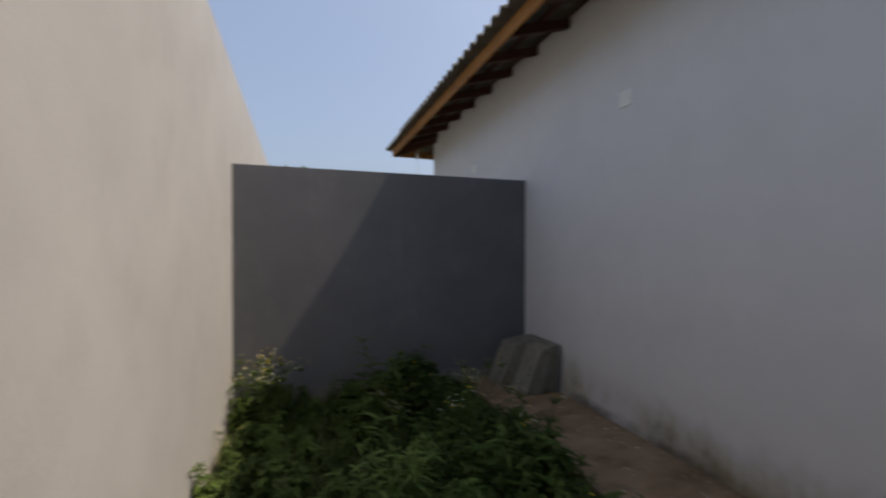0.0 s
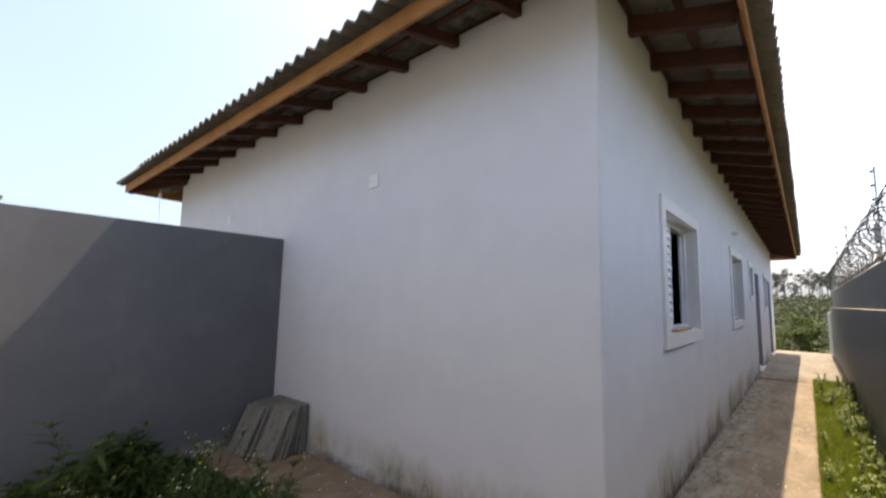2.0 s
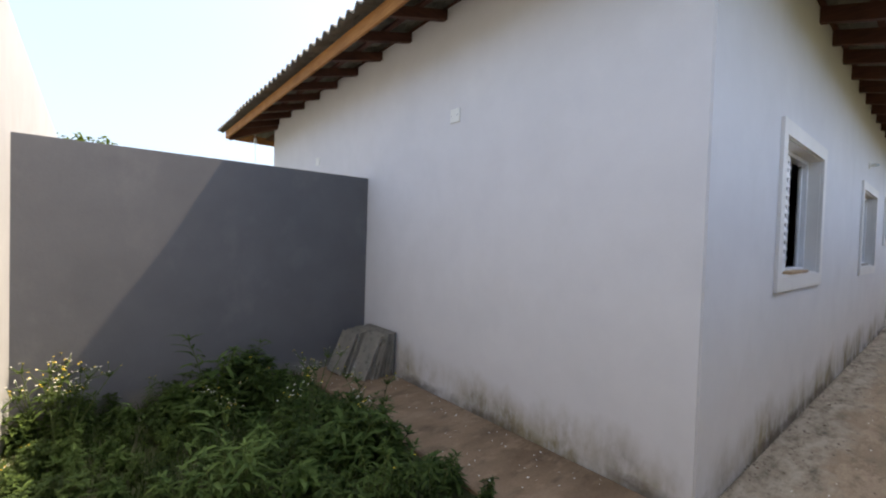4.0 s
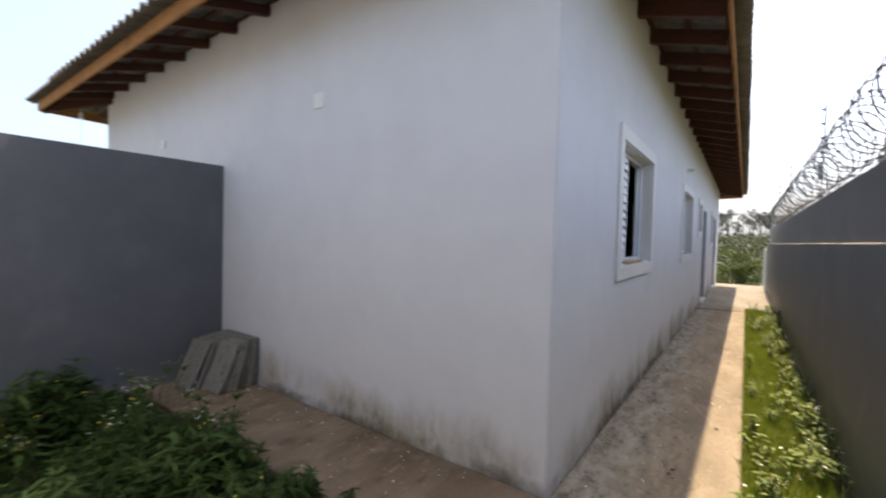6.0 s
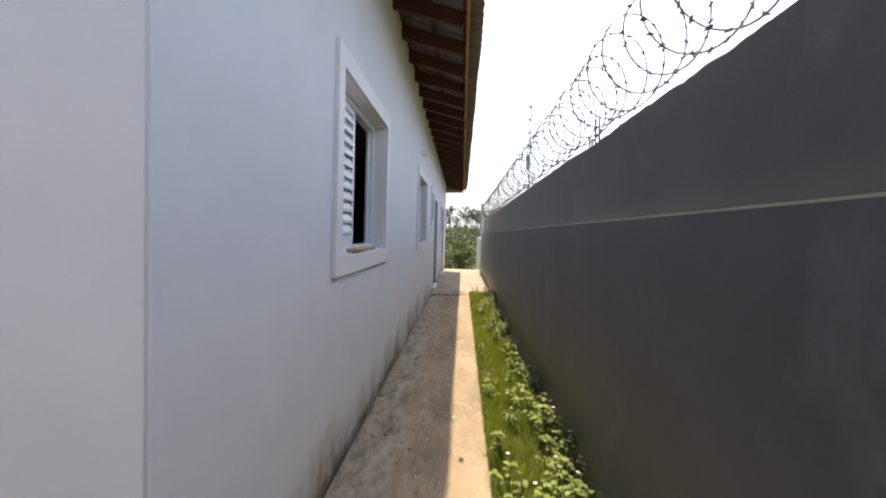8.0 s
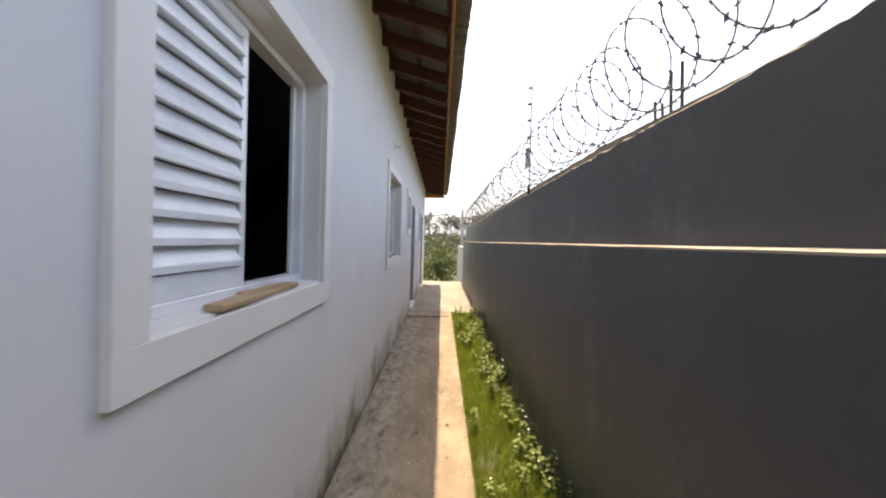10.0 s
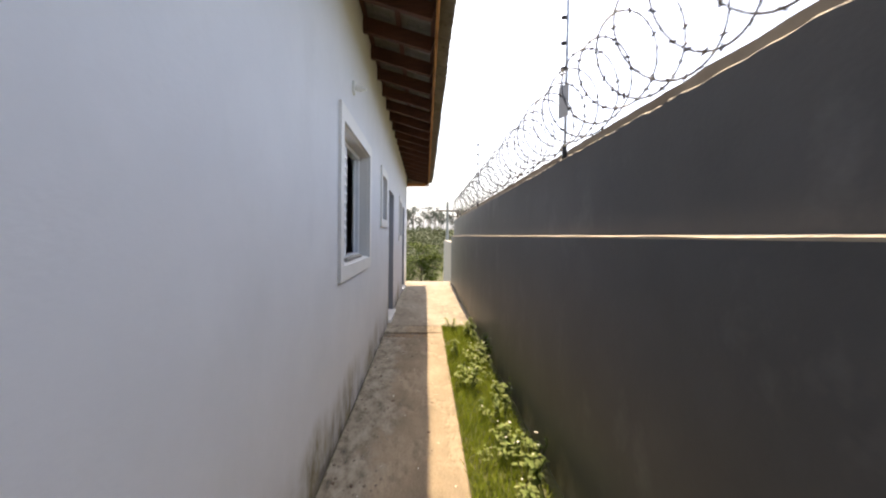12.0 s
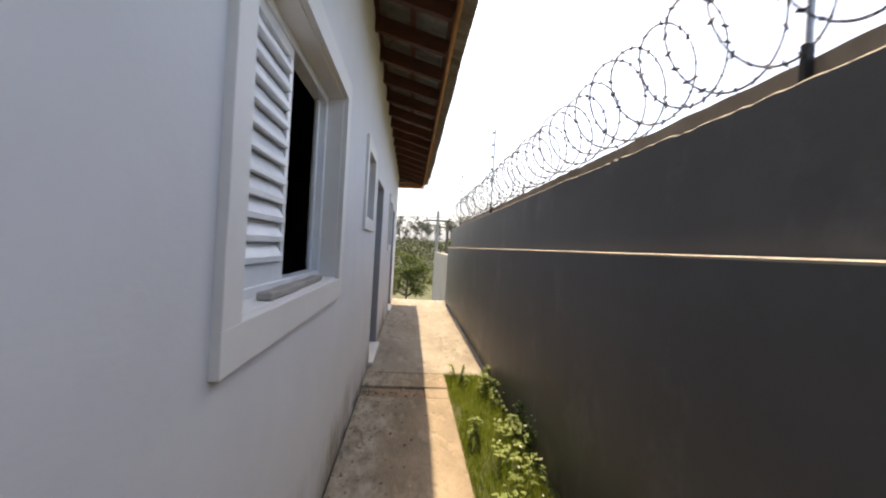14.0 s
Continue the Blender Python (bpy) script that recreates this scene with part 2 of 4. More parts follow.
def part(name, bm, material, parent=None, label="", smooth=False):
    me = bpy.data.meshes.new(name)
    bm.normal_update()
    bm.to_mesh(me)
    bm.free()
    me.materials.append(material)
    if smooth:
        me.polygons.foreach_set("use_smooth", [True] * len(me.polygons))
    ob = new(name, me)
    if parent:
        ob.parent = parent
    return tagged(ob, label)


def raw(name, verts, faces, material, parent=None, label="", smooth=False):
    me = bpy.data.meshes.new(name)
    me.from_pydata(verts, [], faces)
    me.update()
    me.materials.append(material)
    if smooth:
        me.polygons.foreach_set("use_smooth", [True] * len(me.polygons))
    ob = new(name, me)
    if parent:
        ob.parent = parent
    return tagged(ob, label)


def box(bm, x0, x1, y0, y1, z0, z1, bevel=0.0, m=None):
    r = bmesh.ops.create_cube(bm, size=1.0)
    v = r["verts"]
    for p in v:
        p.co = Vector(((x0 + x1) / 2 + p.co.x * (x1 - x0), (y0 + y1) / 2 + p.co.y * (y1 - y0), (z0 + z1) / 2 + p.co.z * (z1 - z0)))
        if m:
            p.co = m @ p.co
    if bevel:
        es = list({e for p in v for e in p.link_edges})
        bmesh.ops.bevel(bm, geom=es, offset=bevel, segments=1, affect="EDGES")
    return bm


def one_box(*a, **k):
    return box(bmesh.new(), *a, **k)


def rod(bm, a, b, r, n=8, r2=None):
    a, b = Vector(a), Vector(b)
    d = (b - a).normalized()
    u = d.orthogonal().normalized()
    w = d.cross(u)
    r2 = r if r2 is None else r2
    lo = [bm.verts.new(a + (u * math.cos(t) + w * math.sin(t)) * r) for t in [i * math.tau / n for i in range(n)]]
    hi = [bm.verts.new(b + (u * math.cos(t) + w * math.sin(t)) * r2) for t in [i * math.tau / n for i in range(n)]]
    for i in range(n):
        bm.faces.new((lo[i], lo[(i + 1) % n], hi[(i + 1) % n], hi[i]))
    bm.faces.new(lo[::-1])
    bm.faces.new(hi)
    return bm


def pierced(name, along, u0, u1, z0, z1, near, far, holes, material, label=""):
    """A wall with thickness, its openings cut right through. along: 'x' or 'y'."""
    us = sorted({u0, u1, *[h[0] for h in holes], *[h[1] for h in holes]})
    zs = sorted({z0, z1, *[h[2] for h in holes], *[h[3] for h in holes]})

    def solid(i, k):
        if not (0 <= i < len(us) - 1 and 0 <= k < len(zs) - 1):
            return False
        u, z = (us[i] + us[i + 1]) / 2, (zs[k] + zs[k + 1]) / 2
        return not any(h[0] < u < h[1] and h[2] < z < h[3] for h in holes)

    verts, index, faces = [], {}, []

    def vert(i, k, d):
        key = (i, k, d)
        if key not in index:
            index[key] = len(verts)
            w = far if d else near
            verts.append((us[i], w, zs[k]) if along == "x" else (w, us[i], zs[k]))
        return index[key]

    for i in range(len(us) - 1):
        for k in range(len(zs) - 1):
            if not solid(i, k):
                continue
            faces.append([vert(i, k, 0), vert(i + 1, k, 0), vert(i + 1, k + 1, 0), vert(i, k + 1, 0)])
            faces.append([vert(i, k, 1), vert(i, k + 1, 1), vert(i + 1, k + 1, 1), vert(i + 1, k, 1)])
            for di, dk, a, b in ((-1, 0, (0, 0), (0, 1)), (1, 0, (1, 1), (1, 0)), (0, -1, (1, 0), (0, 0)), (0, 1, (0, 1), (1, 1))):
                if not solid(i + di, k + dk):
                    p, q = (i + a[0], k + a[1]), (i + b[0], k + b[1])
                    faces.append([vert(*p, 0), vert(*q, 0), vert(*q, 1), vert(*p, 1)])
    ob = raw(name, verts, faces, material)
    bm = bmesh.new()
    bm.from_mesh(ob.data)
    bmesh.ops.recalc_face_normals(bm, faces=bm.faces)
    bm.to_mesh(ob.data)
    bm.free()
    return tagged(ob, label, "wall", "", "structure")


# ---- plan ----
HX0, HX1, HY0, HY1 = 2.495, 17.45, 0.70, 7.14   # the house
WALL_TOP = 3.40
T = 0.16
SIDE_Y, UPPER_Y = -0.635, -0.70                  # the boundary wall's two faces
NEIGH_X, BACK_Y = -0.22, 4.018
WINDOWS = [(3.74, 5.205, 1.045, 2.235), (7.57, 9.11, 1.045, 2.235)]
SMALL = [(10.13, 10.95, 1.47, 2.24), (13.75, 14.75, 1.25, 2.2)]
DOORS = [(11.42, 12.40, 0.0, 2.08), (15.25, 16.15, 0.0, 2.08)]
TW = 0.105


def inner(w):
    return (w[0] + TW - 0.004, w[1] - TW + 0.004, w[2] + TW - 0.004, w[3] - TW + 0.004)


# ground
def ground_z(x, y):
    if x < 17.6:
        return -0.03
    d = x - 17.6
    z = -0.03 - 3.6 * (1 - math.exp(-d / 9.0))
    if x > 50:
        z += min(1.0, (x - 50) / 120) ** 1.3 * 6.8
    return z + noise.noise(Vector((x * 0.05, y * 0.05, 0))) * min(1.2, d * 0.03)


gx = [-600, -100, -20, -5, 0, 5, 10, 15, 17.0, 17.5] + [17.6 + i * 0.9 for i in range(40)] + [55 + i * 6 for i in range(26)] + [230, 300, 420, 600, 900, 1500]
gy = [-900, -300, -120] + [-60 + i * 5 for i in range(25)] + [120, 300, 900]
gv = [(x, y, ground_z(x, y)) for x in gx for y in gy]
gf = [(i * len(gy) + j, (i + 1) * len(gy) + j, (i + 1) * len(gy) + j + 1, i * len(gy) + j + 1) for i in range(len(gx) - 1) for j in range(len(gy) - 1)]
tagged(raw("ground", gv, gf, M_SOIL, smooth=True), "dark soil ground with thin grass, falling away to a valley", "ground", "", "structure")


def slab(name, x0, x1, y0, y1, material, label, top=0.0):
    tagged(part(name, one_box(x0, x1, y0, y1, top - 0.12, top, 0.008), material), label, "pavement", "", "structure")


slab("pavement", 1.78, HX0 - 0.016, HY0, BACK_Y, M_YARD, "brown stained concrete apron beside the gable wall")
slab("pavement", 1.62, 10.46, -0.13, HY0 - 0.014, M_PATH, "long worn concrete path slab along the house wall", 0.0)
slab("pavement", 10.475, 10.73, 0.10, HY0 - 0.004, M_YARD, "sunken broken strip of brown concrete", -0.016)
slab("pavement", 10.466, 10.735, -0.13, 0.096, M_PATH, "small pale concrete slab beside the broken strip", -0.004)
slab("pavement", 10.742, 11.18, -0.13, HY0 - 0.004, M_PATH, "short concrete slab before the doorway", 0.003)
slab("pavement", 11.186, 17.5, SIDE_Y + 0.004, HY0 - 0.004, M_FARPATH, "wide concrete path slab between house and wall", 0.004)

# house walls
openings = [inner(w) for w in WINDOWS + SMALL] + [(d[0], d[1], -0.2, d[3]) for d in DOORS]
south = pierced("wall_south", "x", HX0 + T, HX1 - T, -0.1, WALL_TOP, HY0, HY0 + T, openings, M_HOUSE, "pale grey painted house wall with windows and doorways")
gable = pierced("wall_west", "y", HY0, HY1, -0.1, WALL_TOP, HX0, HX0 + T, [], M_HOUSE, "pale grey painted end wall with mould along its foot")
bm = bmesh.new()
bm.from_mesh(gable.data)
bm.normal_update()
corner = [e for e in bm.edges if all(abs(p.co.x - HX0) < 1e-4 and abs(p.co.y - HY0) < 1e-4 for p in e.verts)]
bmesh.ops.bevel(bm, geom=corner, offset=0.008, segments=2, affect="EDGES")
bm.to_mesh(gable.data)
bm.free()
east = pierced("wall_east", "y", HY0, HY1, -0.4, WALL_TOP, HX1 - T, HX1, [], M_HOUSE, "pale grey painted far end wall of the house")
north = pierced("wall_north", "x", HX0 + T, HX1 - T, -0.1, WALL_TOP, HY1 - T, HY1, [], M_HOUSE, "pale grey painted rear house wall")
HOUSE_WALLS = (south, gable, east, north)
tagged(part("floor", one_box(HX0 + T, HX1 - T, HY0 + T, HY1 - T, -0.1, -0.01), M_INSIDE), "grey unlit room floor", "floor", "", "structure")
tagged(part("ceiling", one_box(HX0 + T, HX1 - T, HY0 + T, HY1 - T, 2.75, 2.85), M_INSIDE), "grey unlit room ceiling", "ceiling", "", "structure")

# boundary walls
pierced("wall_neighbour", "y", -0.9, 9.2, -0.1, 2.70, NEIGH_X - 0.18, NEIGH_X, [], M_NEIGHBOUR, "tall cream plastered neighbouring wall in full sun")
back = pierced("wall_back", "x", NEIGH_X, HX0 - 0.002, -0.1, 1.97, BACK_Y, BACK_Y + 0.15, [], M_BACKWALL, "dark grey painted cross wall between house and neighbour")

for p in back.data.vertices:
    p.co.y -= (HX0 - p.co.x) * 0.08
    p.co.z -= (HX0 - p.co.x) * 0.011 if p.co.z > 1 else 0


def side_wall():
    """Long dark wall: thick lower part, sloped bare ledge, thinner upper part with a ragged top."""
    xs = [-0.4 + i * 0.04 for i in range(int(17.8 / 0.04) + 1)]
    rnd = random.Random(4)
    v, f = [], []
    for x in xs:
        zt = 1.85 + 0.012 * noise.noise(Vector((x * 1.3, 3, 0))) + 0.009 * noise.noise(Vector((x * 8, 7, 0))) + 0.008 * noise.noise(Vector((x * 23, 1, 0)))
        if x > 16.6:
            zt = min(zt, 1.85)
        back = UPPER_Y - 0.08
        v += [(x, SIDE_Y, -0.1), (x, SIDE_Y, 1.364), (x, SIDE_Y + 0.002, 1.371 + 0.003 * noise.noise(Vector((x * 3, 5, 0)))), (x, UPPER_Y, 1.379), (x, UPPER_Y - 0.005, zt - 0.01), (x, UPPER_Y - 0.02 + 0.004 * rnd.random(), zt), (x, UPPER_Y - 0.2, zt + 0.01), (x, UPPER_Y - 0.24, -0.1)]
    n = 8
    for i in range(len(xs) - 1):
        for k in range(n):
            a, b = i * n + k, i * n + (k + 1) % n
            f.append((a, b, b + n, a + n))
    f.append(tuple(range(n))[::-1])
    f.append(tuple((len(xs) - 1) * n + k for k in range(n)))
    ob = raw("wall_boundary", v, f, M_SIDEWALL)
    ob.data.materials.append(M_LEDGE)
    ob.data.materials.append(M_BLOCK)
    for p in ob.data.polygons:
        if len(p.vertices) == 4:
            k = p.index % n
            p.material_index = 1 if k in (1, 2) else 2 if k in (4, 5) else 0
    bm = bmesh.new()
    bm.from_mesh(ob.data)
    bmesh.ops.recalc_face_normals(bm, faces=bm.faces)
    bm.to_mesh(ob.data)
    bm.free()
    tagged(ob, "long dark grey boundary wall with a pale ledge", "wall", "", "structure")
    cv, cf = [], []
    for i, x in enumerate(xs):
        j = 0.012 * noise.noise(Vector((x * 5, 1, 4)))
        low = 0.045 * min(1.0, max(0.0, (5.6 - x) / 1.2))
        cv += [(x, UPPER_Y - 0.20 + j, 1.80), (x, UPPER_Y - 0.20 + j, 1.95 + j - low), (x, UPPER_Y - 0.20 + j, 2.0 + 0.3 * j - low), (x, UPPER_Y - 0.33, 2.0 - low), (x, UPPER_Y - 0.33, 1.80)]
    for i in range(len(xs) - 1):
        for k in range(5):
            a, b = i * 5 + k, i * 5 + (k + 1) % 5
            cf.append((a, a + 5, b + 5, b))
    tagged(raw("wall_coping", cv, cf, M_BLOCK), "raw mortar coping behind the wall's ragged top", "wall", "", "structure")


side_wall()
pierced("wall_far", "x", 17.5, 26.0, -3.4, 1.15, -0.95, -0.78, [], M_LEDGE, "pale boundary wall beyond the end of the path")


# ---- roof ----
PITCH = 0.30
EX0, EX1, EY0, EY1, EZ = 1.77, HX1 + 0.66, -0.055, 7.73, 3.192
roof = thing("roof", (0, 0, 0), 0, "hipped roof of wavy concrete tiles on brown rafters", "roof", "", "structure")


def ez(x, y):
    """The eaves' height: the roof has settled towards its north and east sides."""
    return EZ - 0.027 * y - 0.0115 * (x - EX0)


wave = lambda s: 0.020 * math.cos(s / 0.15 * math.tau)


def on_west(s, d, up):
    return Vector((EX0 + d, EY0 + s, ez(EX0 + d, EY0 + s) + PITCH * d + up))


def on_south(s, d, up):
    return Vector((EX0 + s, EY0 + d, ez(EX0 + s, EY0 + d) + PITCH * d + up))


def on_east(s, d, up):
    return Vector((EX1 - d, EY0 + s, ez(EX1 - d, EY0 + s) + PITCH * d + up))


def on_north(s, d, up):
    return Vector((EX0 + s, EY1 - d, ez(EX0 + s, EY1 - d) + PITCH * d + up))


for wall in HOUSE_WALLS:
    # the walls end just under the tiles
    for p in wall.data.vertices:
        if p.co.z > 3.0:
            p.co.z = ez(p.co.x, p.co.y) + PITCH * min(p.co.x - EX0, EX1 - p.co.x, p.co.y - EY0, EY1 - p.co.y) - 0.006


HALF = (EY1 - EY0) / 2
SINGLE = 0.70   # this much of the eaves is laid as single tiles


def single_count(length):
    return int((length - 1.8) / 0.30)


def slope(place, length, single, flip):
    """The joined remainder of one roof face, running up to the hips."""
    v, f = [], []
    n = int(length / 0.025)
    for i in range(n + 1):
        s = length * i / n
        top = min(s, length - s, HALF)
        low = SINGLE - 0.04 if (single and 0.91 < s < 0.89 + 0.30 * single_count(length)) else 0.0
        low = min(low, top)
        for d in (low, top):
            for up in (0.027, 0.012):
                v.append(place(s, d, up + wave(s)))
    for i in range(n):
        a, b = i * 4, i * 4 + 4
        quads = [(a, b, b + 2, a + 2), (a + 1, a + 3, b + 3, b + 1), (a, a + 1, b + 1, b)]
        f += [q[::-1] for q in quads] if flip else quads
    tagged(raw("roof_slope", v, f, M_TILE, roof, smooth=False), "", "", "", "stuff")


slope(on_west, EY1 - EY0, True, True)
slope(on_south, EX1 - EX0, True, False)
slope(on_east, EY1 - EY0, False, False)
slope(on_north, EX1 - EX0, False, True)


def beam(name, a, b, w, h, material, parent):
    """A squared timber from a to b; a and b lie on its top edge's middle line."""
    a, b = Vector(a), Vector(b)
    d = (b - a).normalized()
    side = d.cross(Vector((0, 0, 1))).normalized() * (w / 2)
    up = side.cross(d).normalized()
    v = []
    for p in (a, b):
        v += [p - side, p + side, p + side - up * h, p - side - up * h]
    return raw(name, v, [(0, 1, 2, 3), (7, 6, 5, 4), (0, 4, 5, 1), (1, 5, 6, 2), (2, 6, 7, 3), (3, 7, 4, 0)], material, parent)


FD = 0.10  # the fascia stands this far in from the tiles' edge
s = 0.75
while s < EY1 - EY0 - 0.5:
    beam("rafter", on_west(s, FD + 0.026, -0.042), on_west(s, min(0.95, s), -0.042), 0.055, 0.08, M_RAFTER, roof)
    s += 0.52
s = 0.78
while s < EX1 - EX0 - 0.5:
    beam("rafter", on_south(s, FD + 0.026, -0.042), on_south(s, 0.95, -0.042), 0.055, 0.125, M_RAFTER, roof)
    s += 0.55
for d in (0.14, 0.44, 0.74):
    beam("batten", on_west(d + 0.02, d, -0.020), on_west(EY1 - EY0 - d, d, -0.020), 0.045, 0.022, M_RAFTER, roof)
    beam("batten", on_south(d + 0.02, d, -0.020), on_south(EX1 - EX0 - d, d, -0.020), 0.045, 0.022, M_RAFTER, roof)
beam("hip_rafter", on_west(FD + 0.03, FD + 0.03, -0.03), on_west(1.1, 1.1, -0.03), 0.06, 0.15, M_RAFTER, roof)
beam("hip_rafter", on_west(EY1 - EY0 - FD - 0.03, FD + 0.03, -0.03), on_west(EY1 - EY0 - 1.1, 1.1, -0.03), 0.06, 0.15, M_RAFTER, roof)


def settled(*a):
    bm = one_box(*a)
    for p in bm.verts:
        p.co.z += ez(p.co.x, p.co.y) - EZ
    return bm


FB, FT = EZ - 0.116, EZ + 0.004
part("fascia", settled(EX0 + FD, EX0 + FD + 0.026, EY0 + FD, EY1 - FD, FB, FT, 0.003), M_FASCIA, roof, "orange-brown wooden fascia board")
part("fascia", settled(EX0 + FD + 0.028, EX1 - FD, EY0 + FD, EY0 + FD + 0.026, FB, FT, 0.003), M_FASCIA, roof)
part("fascia", settled(EX0 + FD + 0.028, EX1 - FD, EY1 - FD - 0.026, EY1 - FD, FB, FT, 0.003), M_FASCIA, roof)
part("fascia", settled(EX1 - FD - 0.026, EX1 - FD, EY0 + FD + 0.03, EY1 - FD - 0.03, FB, FT, 0.003), M_FASCIA, roof)
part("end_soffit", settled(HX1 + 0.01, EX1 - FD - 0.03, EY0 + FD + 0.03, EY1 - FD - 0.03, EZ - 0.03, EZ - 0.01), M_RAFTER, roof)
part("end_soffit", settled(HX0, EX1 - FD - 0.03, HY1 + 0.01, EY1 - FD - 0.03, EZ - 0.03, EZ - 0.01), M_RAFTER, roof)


# ---- windows and doors ----
def trim_frame(parent, w, mat_, proud=0.022, name="trim"):
    x0, x1, z0, z1 = w
    y0, y1 = HY0 - proud, HY0 + 0.004
    part(name, one_box(x0, x1, y0, y1, z1 - TW, z1, 0.0015), mat_, parent)
    part(name, one_box(x0, x1, y0, y1, z0, z0 + TW, 0.0015), mat_, parent)
    part(name, one_box(x0, x0 + TW, y0, y1, z0 + TW, z1 - TW, 0.0015), mat_, parent)
    part(name, one_box(x1 - TW, x1, y0, y1, z0 + TW, z1 - TW, 0.0015), mat_, parent)


def big_window(name, w):
    e = thing(name, (0, 0, 0), 0, "white sliding window, louvred shutter half open, moulded surround", "window", "", "structure")
    trim_frame(e, w, M_TRIM)
    a, b, c, d = inner(w)
    part("lining", one_box(a, b, HY0 + 0.004, HY0 + T, c - 0.001, c + 0.012), M_TRIM, e)
    part("lining", one_box(a, b, HY0 + 0.004, HY0 + T, d - 0.012, d + 0.001), M_TRIM, e)
    part("lining", one_box(a - 0.001, a + 0.012, HY0 + 0.004, HY0 + T, c + 0.012, d - 0.012), M_TRIM, e)
    part("lining", one_box(b - 0.012, b + 0.001, HY0 + 0.004, HY0 + T, c + 0.012, d - 0.012), M_TRIM, e)
    a, b, c, d = a + 0.012, b - 0.012, c + 0.012, d - 0.012
    ya, yb = HY0 + 0.085, HY0 + 0.15
    fw = 0.035
    frame_part = part("window_frame", box(box(box(one_box(a, b, ya, yb, c, c + fw, 0.003), a, b, ya, yb, d - fw, d, 0.003), a, a + fw, ya, yb, c + fw, d - fw, 0.003), b - fw, b, ya, yb, c + fw, d - fw, 0.003), M_ALU, e, "white aluminium window frame")
    mid = (a + b) / 2
    sh = part("shutter", box(box(box(one_box(a + fw, mid + 0.02, ya + 0.008, ya + 0.034, c + fw, c + fw + 0.07, 0.002), a + fw, mid + 0.02, ya + 0.008, ya + 0.034, d - fw - 0.04, d - fw, 0.002), a + fw, a + fw + 0.04, ya + 0.008, ya + 0.034, c + fw + 0.07, d - fw - 0.04, 0.002), mid - 0.02, mid + 0.02, ya + 0.008, ya + 0.034, c + fw + 0.07, d - fw - 0.04, 0.002), M_ALU, e, "white louvred sliding shutter")
    lo, hi = c + fw + 0.07, d - fw - 0.04
    n = 11
    step = (hi - lo) / n
    v = []
    x0, x1 = a + fw + 0.04, mid - 0.02
    prof = [(0.036, step * 1.04), (0.028, step * 1.03), (0.002, step * 0.34), (-0.004, step * 0.30), (-0.004, step * 0.06), (0.004, step * 0.03), (0.036, step * 0.10)]
    for x in (x0, x1):
        v += [(x, ya + y, z) for y, z in prof]
    k = len(prof)
    fcs = [(i, (i + 1) % k, (i + 1) % k + k, i + k) for i in range(k)] + [tuple(range(k))[::-1], tuple(range(k, 2 * k))]
    first = None
    for i in range(n):
        if first is None:
            first = raw("slat", v, fcs, M_ALU, sh)
            first.location = (0, 0, lo)
        else:
            o = new("slat", first.data)
            o.parent = sh
            o.location = (0, 0, lo + i * step)
    part("pane", one_box(a + fw, mid + 0.02, yb - 0.012, yb - 0.006, c + fw, d - fw), M_GLASS, e, "dark tinted glass pane")
    part("stile", one_box(b - fw - 0.03, b - fw, yb - 0.03, yb - 0.013, c + fw, d - fw, 0.002), M_ALU, e)


big_window("window_1", WINDOWS[0])
big_window("window_2", WINDOWS[1])


def small_window(name, w):
    e = thing(name, (0, 0, 0), 0, "small closed window with a white moulded surround", "window", "", "structure")
    trim_frame(e, w, M_TRIM)
    a, b, c, d = inner(w)
    ya = HY0 + 0.08
    part("window_frame", box(box(box(box(one_box(a, b, ya, ya + 0.04, c, c + 0.04), a, b, ya, ya + 0.04, d - 0.04, d), a, a + 0.04, ya, ya + 0.04, c + 0.04, d - 0.04), b - 0.04, b, ya, ya + 0.04, c + 0.04, d - 0.04), (a + b) / 2 - 0.02, (a + b) / 2 + 0.02, ya, ya + 0.04, c + 0.04, d - 0.04), M_ALU, e)
    part("pane", one_box(a + 0.04, (a + b) / 2 - 0.02, ya + 0.018, ya + 0.024, c + 0.04, d - 0.04), M_GLASS, e)
    part("pane", one_box((a + b) / 2 + 0.02, b - 0.04, ya + 0.018, ya + 0.024, c + 0.04, d - 0.04), M_GLASS, e)


small_window("window_3", SMALL[0])
small_window("window_4", SMALL[1])


